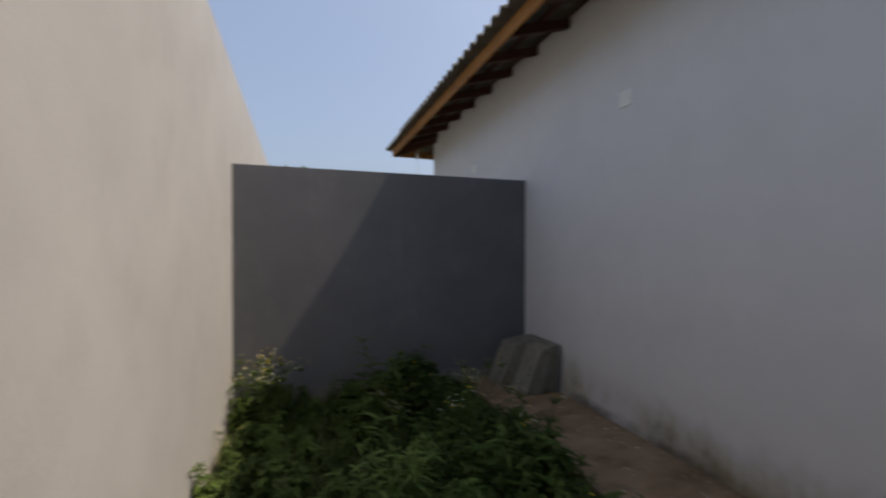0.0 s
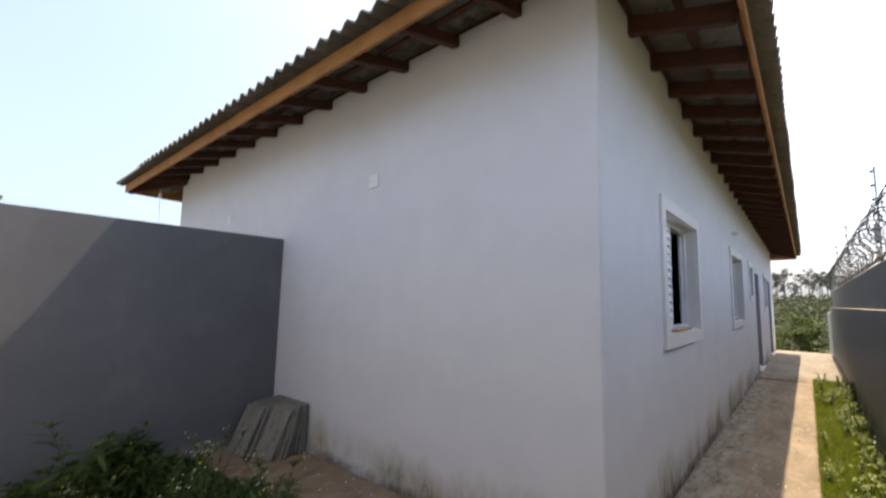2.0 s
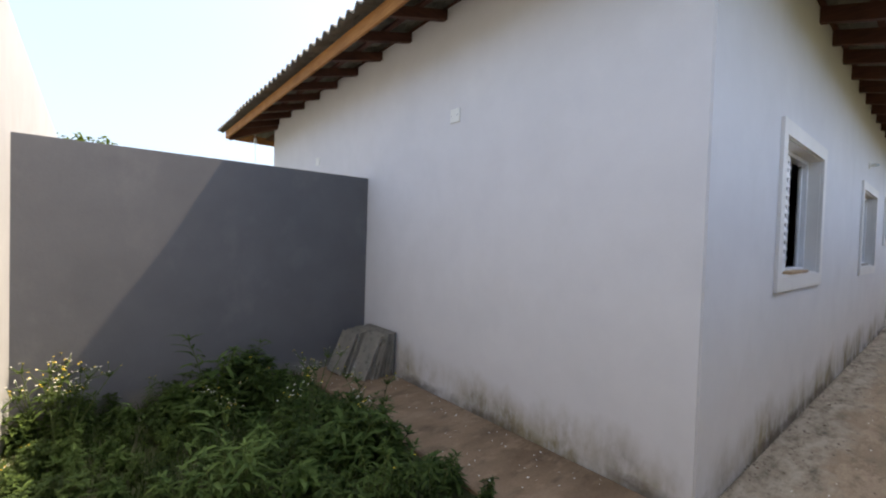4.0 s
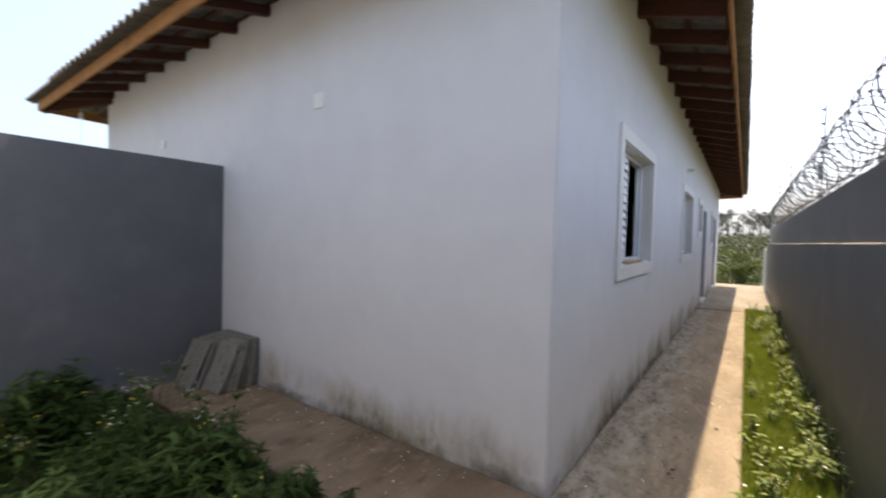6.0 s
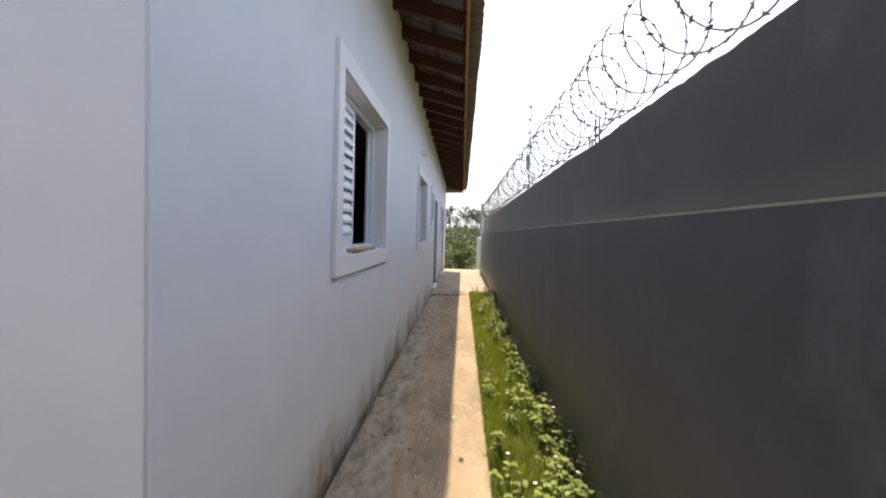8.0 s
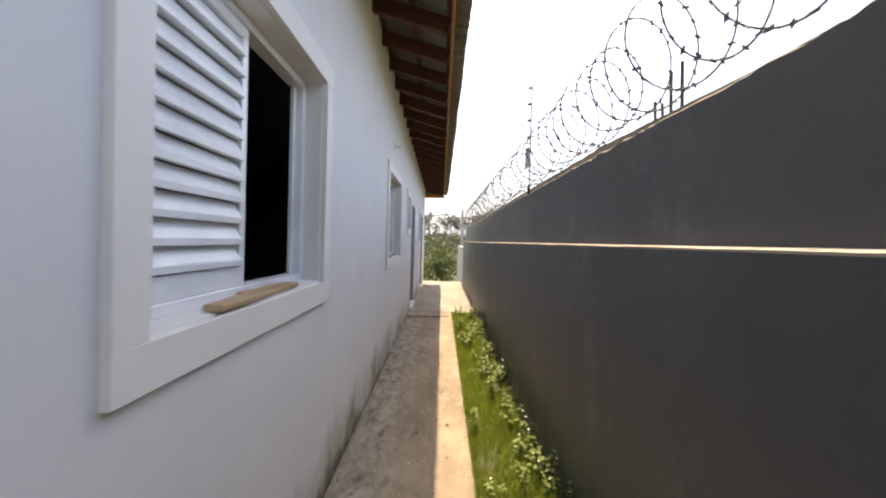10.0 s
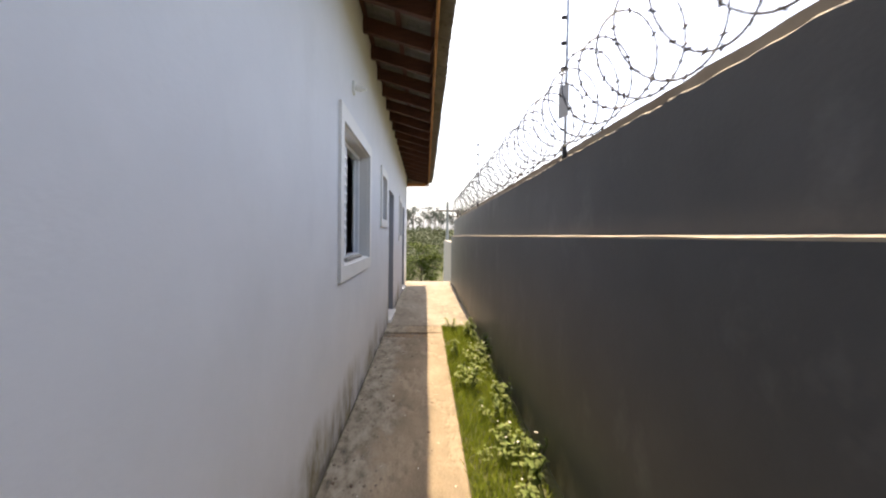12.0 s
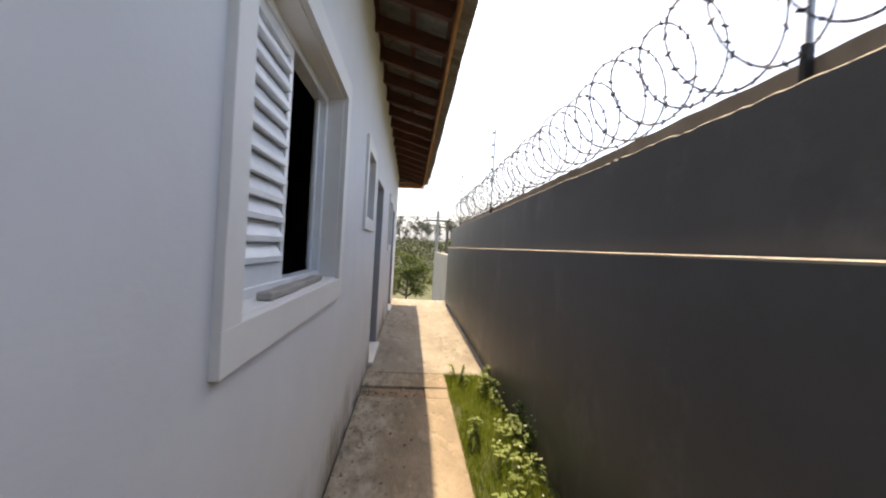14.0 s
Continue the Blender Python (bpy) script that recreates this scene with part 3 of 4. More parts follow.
def doorway(name, w):
    e = thing(name, (0, 0, 0), 0, "grey metal door closed deep in its doorway", "door", "", "structure")
    a, b, c, d = w
    ya = HY0 + 0.115
    part("door_leaf", one_box(a + 0.04, b - 0.04, ya, ya + 0.035, 0.05, d - 0.04, 0.003), M_DOOR, e)
    for i in range(3):
        part("panel", one_box(a + 0.14, b - 0.14, ya - 0.008, ya, 0.18 + i * 0.62, 0.68 + i * 0.62, 0.004), M_DOOR, e)
    part("door_frame", box(box(one_box(a, a + 0.04, ya - 0.02, ya + 0.045, 0.0, d), b - 0.04, b, ya - 0.02, ya + 0.045, 0.0, d), a + 0.04, b - 0.04, ya - 0.02, ya + 0.045, d - 0.04, d), M_DOOR, e)
    part("door_handle", rod(rod(bmesh.new(), (a + 0.10, ya, 1.02), (a + 0.10, ya - 0.05, 1.02), 0.009), (a + 0.10, ya - 0.05, 1.02), (a + 0.21, ya - 0.05, 1.02), 0.009), M_POST, e, "small metal lever handle")
    # jamb linings in the door's grey, darker than the wall
    for x0_, x1_ in ((a - 0.002, a + 0.006), (b - 0.006, b + 0.002)):
        part("jamb", one_box(x0_, x1_, HY0 + 0.003, ya - 0.021, 0.0, d - 0.006), M_DOOR, e, "grey jamb lining the doorway")
    part("jamb", one_box(a, b, HY0 + 0.003, ya - 0.021, d - 0.006, d + 0.002), M_DOOR, e)
    part("threshold", one_box(a - 0.03, b + 0.03, HY0 - 0.05, ya - 0.02, -0.02, 0.045, 0.006), M_TRIM, e, "pale stone threshold")


doorway("door_1", DOORS[0])
doorway("door_2", DOORS[1])


# ---- things on the walls ----
def plank(loc, length, width, thick, rz, material, label):
    bm = one_box(-length / 2, length / 2, -width / 2, width / 2, 0, thick, 0.004)
    bmesh.ops.subdivide_edges(bm, edges=[e for e in bm.edges if e.calc_length() > length * 0.8], cuts=6)
    for p in bm.verts:
        p.co.z += 0.004 * noise.noise(p.co * 9) if p.co.z > 0.01 else 0
        p.co.y += 0.006 * noise.noise(p.co * 7 + Vector((3, 0, 0)))
    o = part("plank", bm, material)
    o.matrix_world = pose(*loc, 0, 0, rz)
    tagged(o, label, "plank")


SILL = 1.045 + TW + 0.010
plank((4.46, HY0 + 0.016, SILL), 0.66, 0.055, 0.020, 1.5, M_PLANK, "rough brown wooden plank lying on the window sill")
plank((4.60, HY0 + 0.064, SILL), 0.40, 0.022, 0.018, -1, M_PLANK, "thin brown batten lying beside the plank on the sill")
plank((8.36, HY0 + 0.034, SILL), 0.78, 0.045, 0.024, 1, M_PLANKGREY, "weathered grey wooden batten lying on the window sill")


def cover(y, z, w):
    e = thing("cover_plate", (HX0, y, z), 0, "small white blank cover plate on the end wall", "cover plate")
    part("plate", one_box(-0.012, 0.0, -w / 2, w / 2, -w / 2, w / 2, 0.004), M_WHITE, e)
    for k in (-1, 1):
        part("screw", rod(bmesh.new(), (-0.0125, k * w * 0.3, 0), (-0.0145, k * w * 0.3, 0), 0.004), M_POST, e)


cover(2.60, 2.36, 0.115)
cover(5.36, 2.31, 0.10)

lamp = thing("wall_lamp", (8.10, HY0, 2.49), 0, "bare white lamp socket on a round wall plate", "lamp")
part("plate", rod(bmesh.new(), (0, 0, 0), (0, -0.018, 0), 0.055, 20, 0.05), M_WHITE, lamp)
part("socket", rod(bmesh.new(), (0, -0.018, 0), (0, -0.07, -0.005), 0.022, 14, 0.026), M_WHITE, lamp)
part("bulb", rod(bmesh.new(), (0, -0.07, -0.005), (0, -0.105, -0.008), 0.024, 14, 0.012), M_WHITE, lamp)

hang = thing("hanging_lamp", (2.24, 7.3, 2.86), 0, "small white bulb socket hanging on a wire", "lamp")
part("cable", rod(rod(bmesh.new(), (0, 0, 0.32), (0, 0, 0.03), 0.004, 6), (0, 0, -0.05), (0.015, 0.01, -0.42), 0.003, 6), M_WHITE, hang)
part("socket", rod(bmesh.new(), (0, 0, 0.03), (0, 0, -0.05), 0.02, 12, 0.028), M_WHITE, hang)

# ---- stacked roof tiles ----
def tile_mesh(width, length, thick):
    v, f = [], []
    n = 16
    for i in range(n + 1):
        s_ = width * i / n
        w_ = wave(s_)
        for d_ in (0, length):
            v += [(s_ - width / 2, d_, w_ + thick), (s_ - width / 2, d_, w_)]
    for i in range(n):
        a_, b_ = i * 4, i * 4 + 4
        f += [(a_, b_, b_ + 2, a_ + 2), (a_ + 1, a_ + 3, b_ + 3, b_ + 1), (a_, a_ + 1, b_ + 1, b_), (a_ + 2, b_ + 2, b_ + 3, a_ + 3)]
    f += [(0, 2, 3, 1), (n * 4, n * 4 + 1, n * 4 + 3, n * 4 + 2)]
    me = bpy.data.meshes.new("roof_tile")
    me.from_pydata(v, [], f)
    me.update()
    return me


def flat_tile():
    """A roof tile for the stack: a flat pan with low side rolls and a head lug."""
    bm = bmesh.new()
    box(bm, -0.122, 0.122, 0, 0.415, 0, 0.014, 0.003)
    box(bm, -0.122, -0.082, 0, 0.415, 0.0142, 0.0195, 0.002)
    box(bm, -0.012, 0.024, 0, 0.415, 0.0142, 0.0185, 0.002)
    box(bm, 0.084, 0.120, 0, 0.415, 0.0142, 0.0195, 0.002)
    box(bm, -0.075, -0.020, 0.390, 0.415, 0.0142, 0.0195, 0.002)
    me = bpy.data.meshes.new("roof_tile")
    bm.to_mesh(me)
    bm.free()
    me.materials.append(M_STACK)
    return me


stack_mesh = flat_tile()
rnd = random.Random(11)
for base_x, base_y, count, turn in ((2.02, 3.735, 11, 5), (2.13, 3.470, 9, 3)):
    for i in range(count):
        o = new("roof_tile", stack_mesh)
        u = 0.0 if i == 0 else 0.16 + 0.84 * (i - 1) / (count - 2)
        lean = 65 + 21 * u + rnd.uniform(-0.5, 0.5)
        foot = base_x + (2.445 - base_x) * u
        o.matrix_world = pose(foot, base_y + rnd.uniform(-0.022, 0.014), 0.006, 0, 0, 0) @ pose(0, 0, 0, 0, 0, -90 + turn * (1 - u) + rnd.uniform(-1, 1)) @ pose(0, 0, 0, lean, 0, 0)
        tagged(o, "grey concrete roof tile leaning upright in a stack", "roof tile", "stacked roof tiles")


# ---- boundary wall fittings ----
def fence_post(x, sign=False):
    e = thing("fence_post", (x, -0.885, 1.99), 0, "thin aluminium electric-fence post with black insulators", "fence post", "electric fence posts")
    if sign:
        tagged(e, "thin aluminium electric-fence post carrying a small square sign")
    part("pole", rod(bmesh.new(), (0, 0, -0.05), (0, 0, 1.22), 0.011, 8), M_POST, e)
    part("foot", one_box(-0.012, 0.012, -0.013, 0.02, -0.12, 0.05, 0.003), M_BLACK, e)
    for i in range(5):
        z = 0.42 + i * 0.185
        part("insulator", rod(rod(bmesh.new(), (0, 0.008, z), (0, 0.03, z), 0.012, 8, 0.018), (0, 0.03, z), (0, 0.045, z), 0.018, 8, 0.012), M_BLACK, e)
    if sign:
        for side, tone in ((-1, M_SIGN), (1, M_SIGNBACK)):
            bm = one_box(0, 0.115, -0.002, 0.002, 0.24, 0.47, 0.0008)
            for p in bm.verts:
                p.co = Matrix.Rotation(radians(-18), 4, "Z") @ p.co
                p.co = Vector((p.co.x * side, p.co.y + 0.052, p.co.z))
            bmesh.ops.recalc_face_normals(bm, faces=bm.faces)
            plate = part("sign", bm, tone, e, "small folded warning sign plate")
            if side < 0:
                for z0, z1, m_ in ((0.425, 0.465, M_RED), (0.36, 0.375, M_BLACK), (0.31, 0.325, M_BLACK)):
                    bm = one_box(0.015, 0.10, -0.0045, -0.0025, z0, z1)
                    for p in bm.verts:
                        p.co = Matrix.Rotation(radians(-18), 4, "Z") @ p.co
                        p.co = Vector((-p.co.x, p.co.y + 0.052, p.co.z))
                    bmesh.ops.recalc_face_normals(bm, faces=bm.faces)
                    part("lettering_bar", bm, m_, plate)


for px, sg in ((7.88, True), (13.1, False), (17.2, False)):
    fence_post(px, sg)


def razor_wire(x0, x1):
    """A loose helix of barbed tape along the wall's top, with its barbs."""
    e = thing("razor_wire", (x0, -0.765, 2.0), 0, "loose coil of barbed razor wire along the wall top", "razor wire")
    r = random.Random(3)
    turn_len, per = 0.22, 40
    turns = int((x1 - x0) / turn_len)
    for hand in (1,):
        pts = []
        for i in range(turns * per):
            a = i / per * math.tau * hand + (0.9 if hand < 0 else 0)
            rad = 0.210 + 0.015 * math.sin(i / per * 1.7 + hand) + 0.014 * noise.noise(Vector((i * 0.05, hand, 0)))
            tilt = 0.018 * math.sin(a * 0.5 + 0.4)
            pts.append(Vector((i / per * turn_len + tilt, math.cos(a) * rad * 0.8, 0.176 + math.sin(a) * rad)))
        v, f = [], []
        n = 4
        for i, p in enumerate(pts):
            d = (pts[min(i + 1, len(pts) - 1)] - pts[max(i - 1, 0)]).normalized()
            u = d.cross(Vector((1, 0, 0.01))).normalized()
            w = d.cross(u)
            for k in range(n):
                t = k * math.tau / n
                v.append(p + (u * math.cos(t) + w * math.sin(t)) * 0.0042)
            if i:
                for k in range(n):
                    a, b = (i - 1) * n + k, (i - 1) * n + (k + 1) % n
                    f.append((a, b, b + n, a + n))
        raw("wire", v, f, M_WIRE, e)
        v, f = [], []
        for i in range(0, len(pts) - 2, 2):
            p, d = pts[i], (pts[i + 1] - pts[i]).normalized()
            u = Vector((r.uniform(-1, 1), r.uniform(-1, 1), r.uniform(-1, 1))).cross(d).normalized()
            w = d.cross(u) * 0.005
            for sgn in (1, -1):
                k = len(v)
                tip = p + u * sgn * 0.017 + d * 0.008 * sgn
                v += [p - d * 0.010 + w, p + d * 0.010 + w, tip, p - w]
                f += [(k, k + 1, k + 2), (k, k + 2, k + 3), (k + 1, k + 3, k + 2)]
        tagged(raw("barb", v, f, M_WIRE, e), "", "", "", "stuff")


razor_wire(-0.2, 16.4)
for rx, rh in ((4.84, 0.20), (4.93, 0.19), (5.07, 0.10), (5.0, 0.07)):
    bar = thing("rebar", (rx, -0.93, 1.98), 0, "rusty steel reinforcing bar sticking out of the wall top", "rebar", "reinforcing bars on the wall")
    part("bar", rod(bmesh.new(), (0, 0, -0.06), (0.004, 0.006, rh), 0.008, 6), M_WIRE, bar)


# ---- plants ----
def leaf_shape(v, f, base, way, up, length, width, curl):
    """A pointed, folded leaf that arches over."""
    way = way.normalized()
    side = way.cross(up).normalized()
    nrm = side.cross(way).normalized()
    k = len(v)
    p1 = base + way * length * 0.35 + nrm * length * 0.04
    p2 = base + way * length * 0.72 - nrm * length * curl * 0.35
    tip = base + way * length * 0.97 - nrm * length * curl
    v += [base, p1 + side * width * 0.5 + nrm * width * 0.15, p1, p1 - side * width * 0.5 + nrm * width * 0.15, p2 + side * width * 0.36, p2, p2 - side * width * 0.36, tip]
    f += [(k, k + 2, k + 1), (k, k + 3, k + 2), (k + 1, k + 2, k + 5, k + 4), (k + 2, k + 3, k + 6, k + 5), (k + 4, k + 5, k + 7), (k + 5, k + 6, k + 7)]


def bloom(bm, p, r, petals=8):
    c = bm.verts.new(p + Vector((0, 0, r * 0.35)))
    ring = []
    for i in range(petals * 2):
        a = i * math.pi / petals
        q = r if i % 2 == 0 else r * 0.55
        ring.append(bm.verts.new(p + Vector((math.cos(a) * q, math.sin(a) * q, r * 0.12))))
    for i in range(len(ring)):
        bm.faces.new((c, ring[i], ring[(i + 1) % len(ring)]))


def weed(seed, height, flower, slim, sparse=False, big=False):
    r = random.Random(seed)
    e = thing("weed", (0, 0, 0), 0, "leafy green wild weed with toothed narrow leaves", "weed", "weeds in the yard")
    stems, v, f = bmesh.new(), [], []
    tops = []
    for _ in range(r.randint(4, 6)):
        a = r.uniform(0, math.tau)
        lean = r.uniform(0.1, 0.42)
        h = height * r.uniform(0.65, 1.05)
        p = Vector((math.cos(a) * 0.03, math.sin(a) * 0.03, -0.03))
        segs = 9
        ang = r.uniform(0, 6)
        for i in range(segs):
            q = p + Vector((math.cos(a) * lean * h / segs * (0.5 + i / segs), math.sin(a) * lean * h / segs * (0.5 + i / segs), h / segs * (1 - lean * 0.3)))
            rod(stems, p, q, 0.005 * (1 - i / segs * 0.6), 4)
            for _k in range(r.randint(0, 1) if sparse else 3 if i > 1 else 1):
                ang += 2.4 + r.uniform(-0.4, 0.4)
                el = r.uniform(0.0, 0.75)
                way = Vector((math.cos(ang), math.sin(ang), el))
                length = r.uniform(0.055, 0.145) * (1.15 - 0.4 * i / segs) * (1.3 if big else 1.0)
                leaf_shape(v, f, q, way, Vector((0, 0, 1)), length, length * (0.20 if slim else 0.30), r.uniform(0.1, 0.5))
                if not slim and r.random() < 0.6:
                    w2 = Vector((math.cos(ang + 0.7), math.sin(ang + 0.7), el))
                    leaf_shape(v, f, q + way * length * 0.25, w2, Vector((0, 0, 1)), length * 0.6, length * 0.17, 0.3)
            p = q
        for _k in range(5):
            ang += 1.3
            leaf_shape(v, f, p, Vector((math.cos(ang), math.sin(ang), 1.0)), Vector((0, 0, 1)), 0.06, 0.016, 0.2)
        tops.append(p)
    tagged(part("stem", stems, M_STEM, e), "", "", "", "stuff")
    tagged(raw("leaves", v, f, M_LANCE if big else M_WEED, e), "", "", "", "stuff")
    if flower:
        for t in [p_ for p_ in (tops if sparse else tops[:2]) for _k in range(5 if sparse else 1)]:
            wide = 0.07 if sparse else 0.03
            q = t + Vector((r.uniform(-wide, wide), r.uniform(-wide, wide), r.uniform(0.03, 0.10)))
            st = rod(bmesh.new(), t, q, 0.0022, 4)
            fl = part("flower_stalk", st, M_STEM, e)
            b = bmesh.new()
            bloom(b, q, 0.008 if sparse else 0.011)
            part("flower", b, M_YELLOW if flower == 1 or r.random() < 0.35 else M_PETAL, fl)
    return e


kinds = [weed(1, 0.50, 0, True), weed(2, 0.46, 1, False), weed(3, 0.55, 1, True), weed(4, 0.40, 0, False), weed(5, 0.52, 2, True, True), weed(6, 0.34, 0, False), weed(7, 0.50, 0, True, False, True), weed(8, 0.30, 0, False, False, True)]
# clumps of taller growth: x, y, spread, how much taller
CLUMPS = ((0.68, 2.10, 0.15, 0.60), (1.05, 3.50, 0.36, 0.75), (1.45, 3.05, 0.25, 0.45), (1.45, 2.35, 0.32, 0.60), (1.35, 1.75, 0.28, 0.30), (0.05, 3.60, 0.25, 0.25), (-0.10, 2.40, 0.30, 0.25))


def growth(x, y):
    return 0.40 + max(h * math.exp(-((x - a) ** 2 + (y - b) ** 2) / (2 * w * w)) for a, b, w, h in CLUMPS)


r = random.Random(21)
spots = []
tries = 0
while len(spots) < 110 and tries < 9000:
    tries += 1
    y = r.uniform(1.0, 3.80)
    x = r.uniform(-0.16, 1.70 + 0.10 * math.sin(y * 5))
    if math.hypot(x - 0.1, y + 0.1) < 1.35 or (x > 1.5 and y > 2.9):
        continue
    if x < 0.75 and math.hypot(x - 0.1, y + 0.1) < 1.95:
        continue
    tall = growth(x, y)
    if tall < 0.55 and r.random() < 0.45:
        continue
    if min((math.hypot(x - a, y - b) for a, b in spots), default=9) < 0.165:
        continue
    spots.append((x, y))
spots += [(-0.10, 1.95), (-0.06, 2.25), (-0.11, 2.45), (-0.05, 2.7), (-0.10, 2.95), (-0.02, 3.15), (0.05, 2.1)]
loose = [(2.72, -0.16), (3.1, -0.3), (0.0, 3.55), (0.06, 3.35), (-0.06, 3.68), (0.12, 3.62), (1.30, 2.55), (1.62, 2.3), (1.5, 3.0)]
first = set()
for i, (x, y) in enumerate(spots + loose):
    tall = growth(x, y)
    k = r.choices(range(8), (6, 1.0, 1.0, 5, 0.4, 5, 3 if tall > 0.7 else 0.5, 4))[0]
    if i >= len(spots):
        k = 4
        size = 0.42 if y < 0 else 0.95
    else:
        if tall < 0.6 and k in (0, 2, 6):
            k = r.choice((3, 5, 7))
        if math.hypot(x - 0.68, y - 2.10) < 0.2:
            k = 6
        size = tall * r.uniform(0.8, 1.2)
    m = pose(x, y, -0.02, 0, 0, r.uniform(0, 360))
    if k not in first:
        first.add(k)
        c = kinds[k]
        c.matrix_world = m
    else:
        c = copy_thing(kinds[k], m)
    c.scale = (size, size, size)


def blades(name, material, spots_, hmin, hmax, width, label, category):
    r_ = random.Random(5)
    v, f = [], []
    for x, y, z in spots_:
        a, h = r_.uniform(0, math.tau), r_.uniform(hmin, hmax)
        lean = r_.uniform(0.1, 0.8) * h
        b = r_.uniform(0, math.tau)
        dx, dy = math.cos(a) * width, math.sin(a) * width
        lx, ly = math.cos(b) * lean, math.sin(b) * lean
        k = len(v)
        v += [(x - dx, y - dy, z), (x + dx, y + dy, z), (x + dx * 0.7 + lx * 0.4, y + dy * 0.7 + ly * 0.4, z + h * 0.6), (x - dx * 0.7 + lx * 0.4, y - dy * 0.7 + ly * 0.4, z + h * 0.6), (x + lx, y + ly, z + h)]
        f += [(k, k + 1, k + 2, k + 3), (k + 3, k + 2, k + 4)]
    tagged(raw(name, v, f, material), label, category, "", "stuff")


r = random.Random(8)
lawn = []
for _ in range(34000):
    x = 1.2 + (11.17 - 1.2) * r.random() ** 1.25
    edge = 0.02 * noise.noise(Vector((x * 6, 0, 0)))
    y = r.uniform(SIDE_Y + 0.07, -0.135 + edge)
    if noise.noise(Vector((x * 1.5, y * 4, 2))) < -0.45 and r.random() < 0.7:
        continue
    lawn.append((x, y, -0.035))
blades("grass", M_GRASS, lawn, 0.03, 0.10, 0.0026, "sunlit yellow-green grass strip along the boundary wall", "grass")
yard = [(r.uniform(-0.2, 1.74), r.uniform(-0.6, 3.98), -0.035) for _ in range(24000)]
blades("grass", M_WEED, yard, 0.03, 0.10, 0.003, "short green grass under the yard weeds", "grass")


def sprig(seed):
    r_ = random.Random(seed)
    e = thing("broadleaf_weed", (0, 0, 0), 0, "small bright broadleaf weed growing in the grass strip", "weed", "weeds in the grass strip")
    v, f = [], []
    st = bmesh.new()
    for _ in range(5):
        a = r_.uniform(0, math.tau)
        q = Vector((math.cos(a) * 0.05, math.sin(a) * 0.05, r_.uniform(0.06, 0.14)))
        rod(st, (0, 0, -0.02), q, 0.002, 4)
        for _k in range(5):
            b = r_.uniform(0, math.tau)
            leaf_shape(v, f, q * r_.uniform(0.6, 1), Vector((math.cos(b), math.sin(b), 0.25)), Vector((0, 0, 1)), r_.uniform(0.022, 0.042), 0.017, 0.25)
    tagged(part("stem", st, M_STEM, e), "", "", "", "stuff")
    tagged(raw("leaves", v, f, M_BROAD, e), "", "", "", "stuff")
    for _ in range(1):
        b = bmesh.new()
        bloom(b, Vector((r_.uniform(-0.05, 0.05), r_.uniform(-0.05, 0.05), r_.uniform(0.09, 0.14))), 0.008, 5)
        part("flower", b, M_PETAL, e)
    return e


sprigs = [sprig(31), sprig(32), sprig(33)]
for i in range(120):
    x = 2.2 + 8.9 * r.random()
    y = r.uniform(-0.56, -0.2) if r.random() < 0.6 else r.uniform(-0.6, -0.48)
    m = pose(x, y, -0.03, 0, 0, r.uniform(0, 360))
    if i < 3:
        sprigs[i].matrix_world = m
    else:
        c = copy_thing(sprigs[i % 3], m)
        q = r.uniform(0.7, 1.75)
        c.scale = (q, q, q)


# scattered litter
def litter(name, n, area, size, material, label, category, z):
    r_ = random.Random(n)
    v, f = [], []
    for _ in range(n):
        x, y = r_.uniform(area[0], area[1]), r_.uniform(area[2], area[3])
        a, q = r_.uniform(0, math.tau), size * r_.uniform(0.5, 1.3)
        k = len(v)
        for i in range(5):
            b = a + i * math.tau / 5
            v.append((x + math.cos(b) * q * (1 if i % 2 else 0.6), y + math.sin(b) * q * 0.6, z + r_.uniform(0.001, 0.007)))
        f.append(tuple(range(k, k + 5)))
    tagged(raw(name, v, f, material), label, category, "", "stuff")


litter("paint_flakes", 85, (1.8, 2.44, 0.75, 3.9), 0.009, M_PETAL, "small white paint flakes on the brown concrete", "litter", 0.001)
litter("paint_flakes", 60, (2.6, 10.0, -0.1, 0.6), 0.008, M_PETAL, "small white paint flakes on the path", "litter", 0.001)
litter("dry_leaves", 46, (2.6, 10.4, 0.0, 0.66), 0.022, M_DRY, "dark dry leaves lying on the concrete path", "litter", 0.002)


def crumbs(name, n, area, size, material, label, z):
    """Irregular little lumps, bunched towards the house wall."""
    r_ = random.Random(n + 1)
    v, f = [], []
    for _ in range(n):
        x, y = r_.uniform(area[0], area[1]), area[3] - (area[3] - area[2]) * r_.random() ** 2.2
        q = size * r_.uniform(0.35, 1.2)
        k = len(v)
        ring = [(x + math.cos(t) * q * r_.uniform(0.6, 1.2), y + math.sin(t) * q * r_.uniform(0.5, 1.0), z) for t in [j * math.tau / 6 for j in range(6)]]
        v += ring + [(x + (p[0] - x) * 0.6, y + (p[1] - y) * 0.6, z + q * r_.uniform(0.2, 0.5)) for p in ring]
        f += [(k + j, k + (j + 1) % 6, k + 6 + (j + 1) % 6, k + 6 + j) for j in range(6)] + [tuple(range(k + 6, k + 12))]
    tagged(raw(name, v, f, material), label, "rubble", "", "stuff")


crumbs("mortar_crumbs", 520, (2.5, 10.4, 0.30, 0.685), 0.013, M_BLOCK, "loose crumbs of old mortar along the path's inner edge", 0.0)
crumbs("mortar_crumbs", 70, (10.45, 10.75, 0.12, 0.68), 0.022, M_BLOCK, "broken mortar lumps in the sunken strip", -0.014)


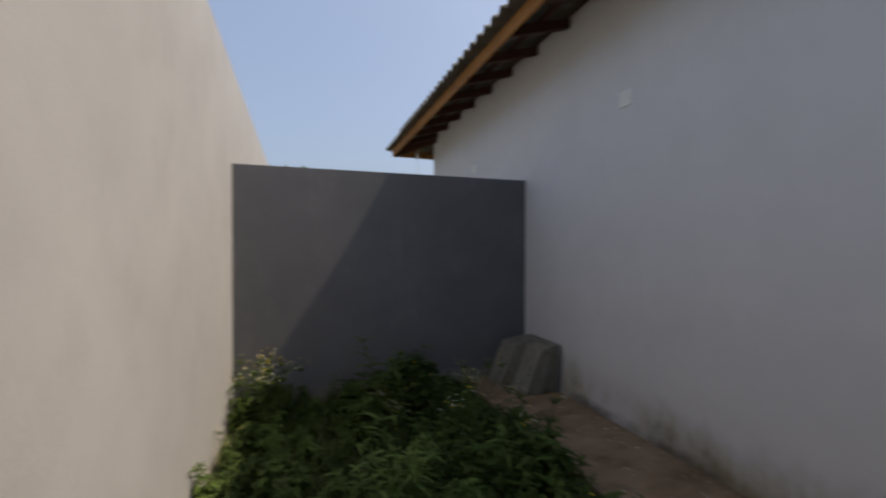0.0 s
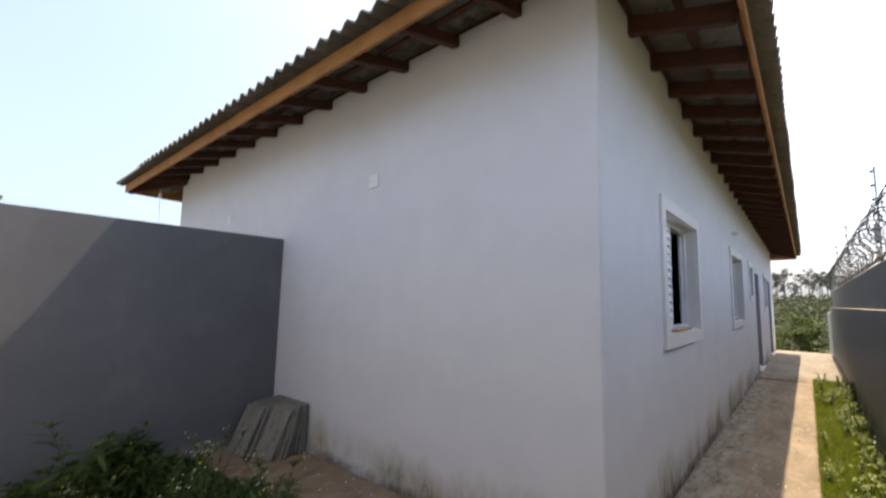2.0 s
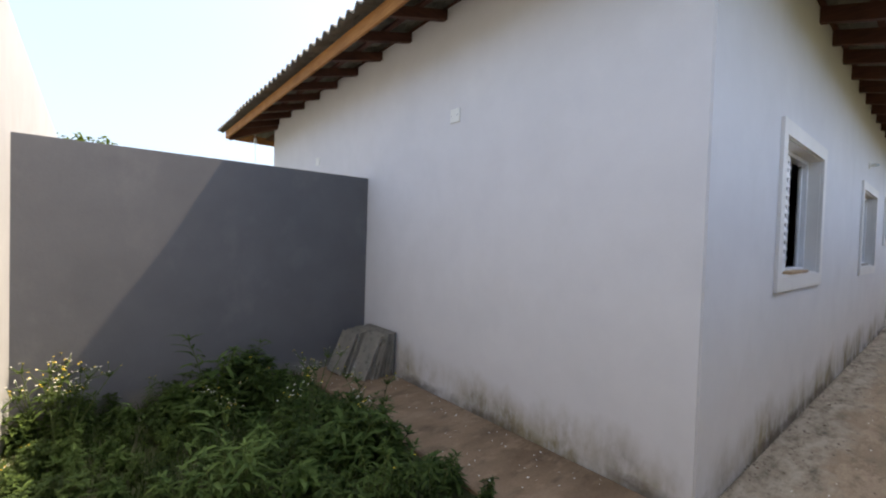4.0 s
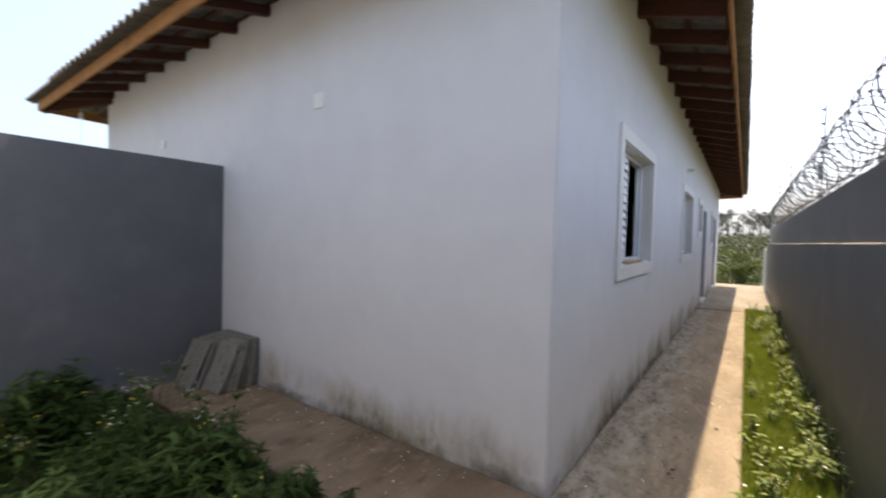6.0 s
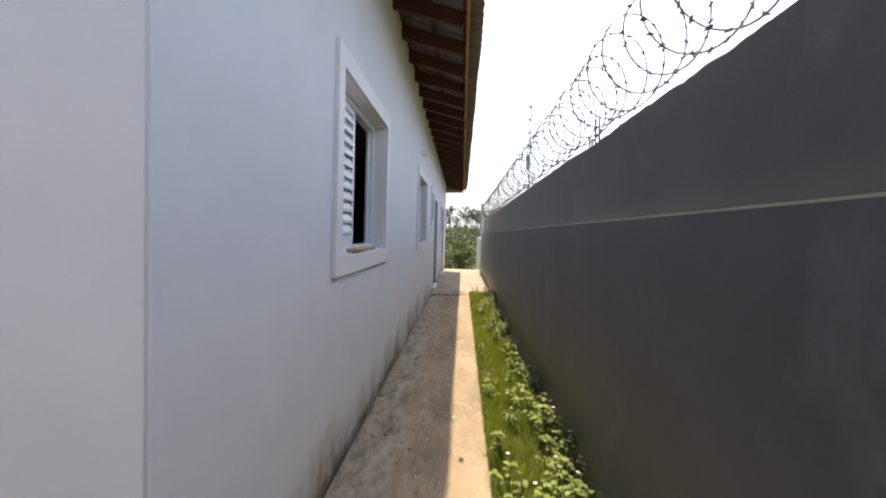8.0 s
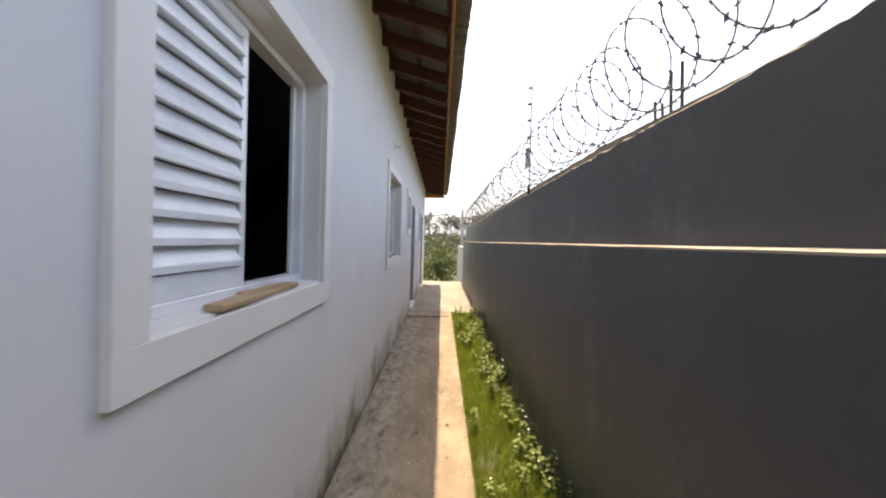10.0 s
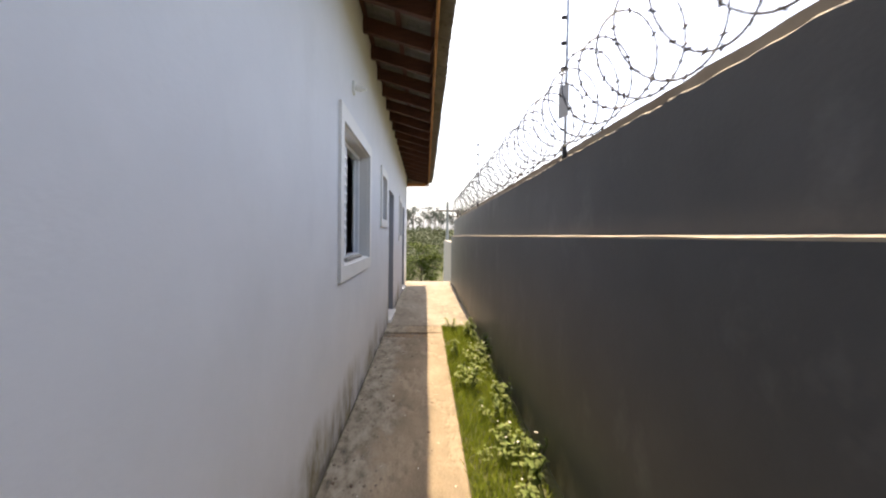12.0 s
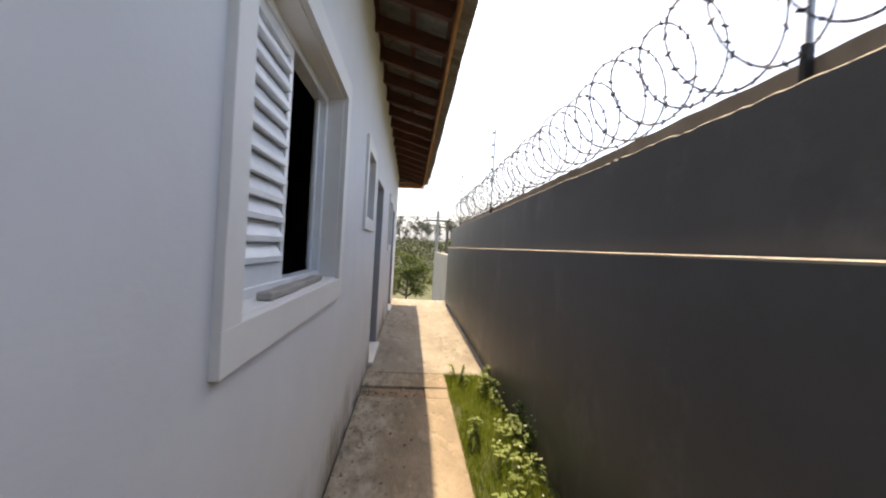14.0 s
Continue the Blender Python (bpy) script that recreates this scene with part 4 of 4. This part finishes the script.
# ---- distance ----
def tree(seed, height, crown_r, crown_low, clumps, per, size, material, label, slim=False):
    r_ = random.Random(seed)
    e = thing("tree", (0, 0, 0), 0, label, "tree")
    bm = bmesh.new()
    top = Vector((r_.uniform(-0.3, 0.3), r_.uniform(-0.3, 0.3), height * 0.9))
    rod(bm, (0, 0, -0.3), top * 0.5, height * 0.022, 8, height * 0.014)
    rod(bm, top * 0.5, top, height * 0.014, 6, height * 0.004)
    v, f = [], []
    for _ in range(clumps):
        z = r_.uniform(crown_low, height)
        rel = (z - crown_low) / (height - crown_low)
        spread = crown_r * (0.35 + 0.75 * math.sin(math.pi * min(1, 0.15 + rel * 0.85)))
        a = r_.uniform(0, math.tau)
        q = spread * math.sqrt(r_.random())
        c = Vector((math.cos(a) * q, math.sin(a) * q, z))
        rod(bm, Vector((0, 0, max(crown_low * 0.7, z - q * 0.8))), c, height * 0.005, 4, height * 0.0015)
        rad = crown_r * r_.uniform(0.16, 0.34)
        for _k in range(per):
            d = Vector((r_.gauss(0, 1), r_.gauss(0, 1), r_.gauss(0, 0.7)))
            p = c + d * rad * 0.5
            way = Vector((r_.uniform(-1, 1), r_.uniform(-1, 1), r_.uniform(-0.7, 0.5)))
            leaf_shape(v, f, p, way, Vector((0.1, 0.2, 1)), size * r_.uniform(0.6, 1.3), size * 0.5, 0.3)
    part("trunk", bm, M_BARK, e)
    raw("crown", v, f, material, e)
    return e


near_tree = tree(41, 4.6, 1.9, 1.2, 60, 60, 0.22, M_TREE, "bright green leafy tree beyond the end of the path")
near_tree.matrix_world = pose(40.0, 0.5, ground_z(40.0, 0.5), 0, 0, 40)
near_tree.scale = (0.95, 0.95, 0.85)
side_tree = tree(42, 5.2, 1.6, 3.2, 40, 40, 0.25, M_TREE, "green tree top rising behind the grey cross wall")
side_tree.matrix_world = pose(0.1, 19.6, -0.85)
euc = [tree(50 + i, 10 + i * 1.2, 2.4, 4.5 + i, 22, 16, 0.7, M_HAZED, "tall thin eucalyptus on the far ridge") for i in range(3)]
r = random.Random(17)
for i in range(42):
    x, y = r.uniform(165, 200), -22 + i * 1.15 + r.uniform(-0.8, 0.8)
    m = pose(x, y, ground_z(x, y) - 0.3, 0, 0, r.uniform(0, 360))
    if i < 3:
        euc[i].matrix_world = m
    else:
        c = copy_thing(euc[i % 3], m)
        q = r.uniform(0.48, 0.95)
        c.scale = (q, q, q)

v, f = [], []
for _ in range(2600):
    x = 28 + 135 * r.random()
    y = r.uniform(-0.14, 0.14) * x + r.uniform(-1, 1)
    if x < 62 and -3.5 < y < 4.5:
        continue
    z0 = ground_z(x, y)
    s_ = r.uniform(0.4, 1.2) * (0.6 + x / 90)
    for _k in range(7):
        p = Vector((x + r.gauss(0, 0.5) * s_, y + r.gauss(0, 0.5) * s_, z0 + abs(r.gauss(0, 0.4)) * s_))
        leaf_shape(v, f, p, Vector((r.uniform(-1, 1), r.uniform(-1, 1), r.uniform(-0.3, 0.8))), Vector((0.1, 0, 1)), s_ * 0.55, s_ * 0.35, 0.3)
tagged(raw("bushes", v, f, M_BUSH), "soft green scrub covering the far hillside", "bushes", "", "stuff")


def utility_pole(loc, h, mat_, label):
    e = thing("utility_pole", loc, 0, label, "utility pole")
    part("pole", rod(bmesh.new(), (0, 0, -0.4), (0, 0, h), 0.16, 10, 0.10), mat_, e)
    part("crossarm", one_box(-0.06, 0.06, -0.9, 0.9, h - 0.75, h - 0.63, 0.01), M_BARK, e)
    for k in (-0.8, 0.0, 0.8):
        part("insulator", rod(bmesh.new(), (0, k, h - 0.63), (0, k, h - 0.48), 0.035, 8, 0.025), M_BLACK, e)


utility_pole((38.0, -1.55, ground_z(38, -1.55)), 7.4, M_POLE, "pale concrete utility pole beside the green tree")
utility_pole((46.0, -2.95, ground_z(46, -2.95)), 7.4, M_BARK, "dark utility pole farther down the slope")

cables = thing("power_line", (38.0, -1.5, ground_z(38, -1.55) + 6.9), 0, "thin black power cables strung from the pole", "cable")
for k in (-0.8, 0.0, 0.8):
    bm = bmesh.new()
    for i in range(10):
        u0, u1 = i / 10, (i + 1) / 10
        rod(bm, (0, k + 30 * u0, 0.1 - 2.4 * u0 * (1 - u0)), (0, k + 30 * u1, 0.1 - 2.4 * u1 * (1 - u1)), 0.014, 4)
    part("cable", bm, M_BLACK, cables)


# ---- single roof tiles along the eaves ----
tile_data = tile_mesh(0.303, 0.40, 0.015)
tile_data.materials.append(M_TILE)


def lay(place, length, axis):
    s_ = 0.9 + 0.15
    n = 0
    tilt = math.degrees(math.atan(PITCH))
    while n < single_count(length):
        for course in (1, 0):
            o = new("roof_tile", tile_data)
            o.parent = roof
            p = place(s_, course * 0.34 - (0.02 if course == 0 else 0) + 0.004 * math.sin(n * 7.3), 0.012 + 0.012 * course)
            if axis == "w":
                o.matrix_world = pose(*p, 0, 0, -90) @ pose(0, 0, 0, tilt, 0, 0)
            else:
                o.matrix_world = pose(*p, 0, 0, 0) @ pose(0, 0, 0, tilt, 0, 0)
        s_ += 0.30
        n += 1


lay(on_west, EY1 - EY0, "w")
lay(on_south, EX1 - EX0, "s")
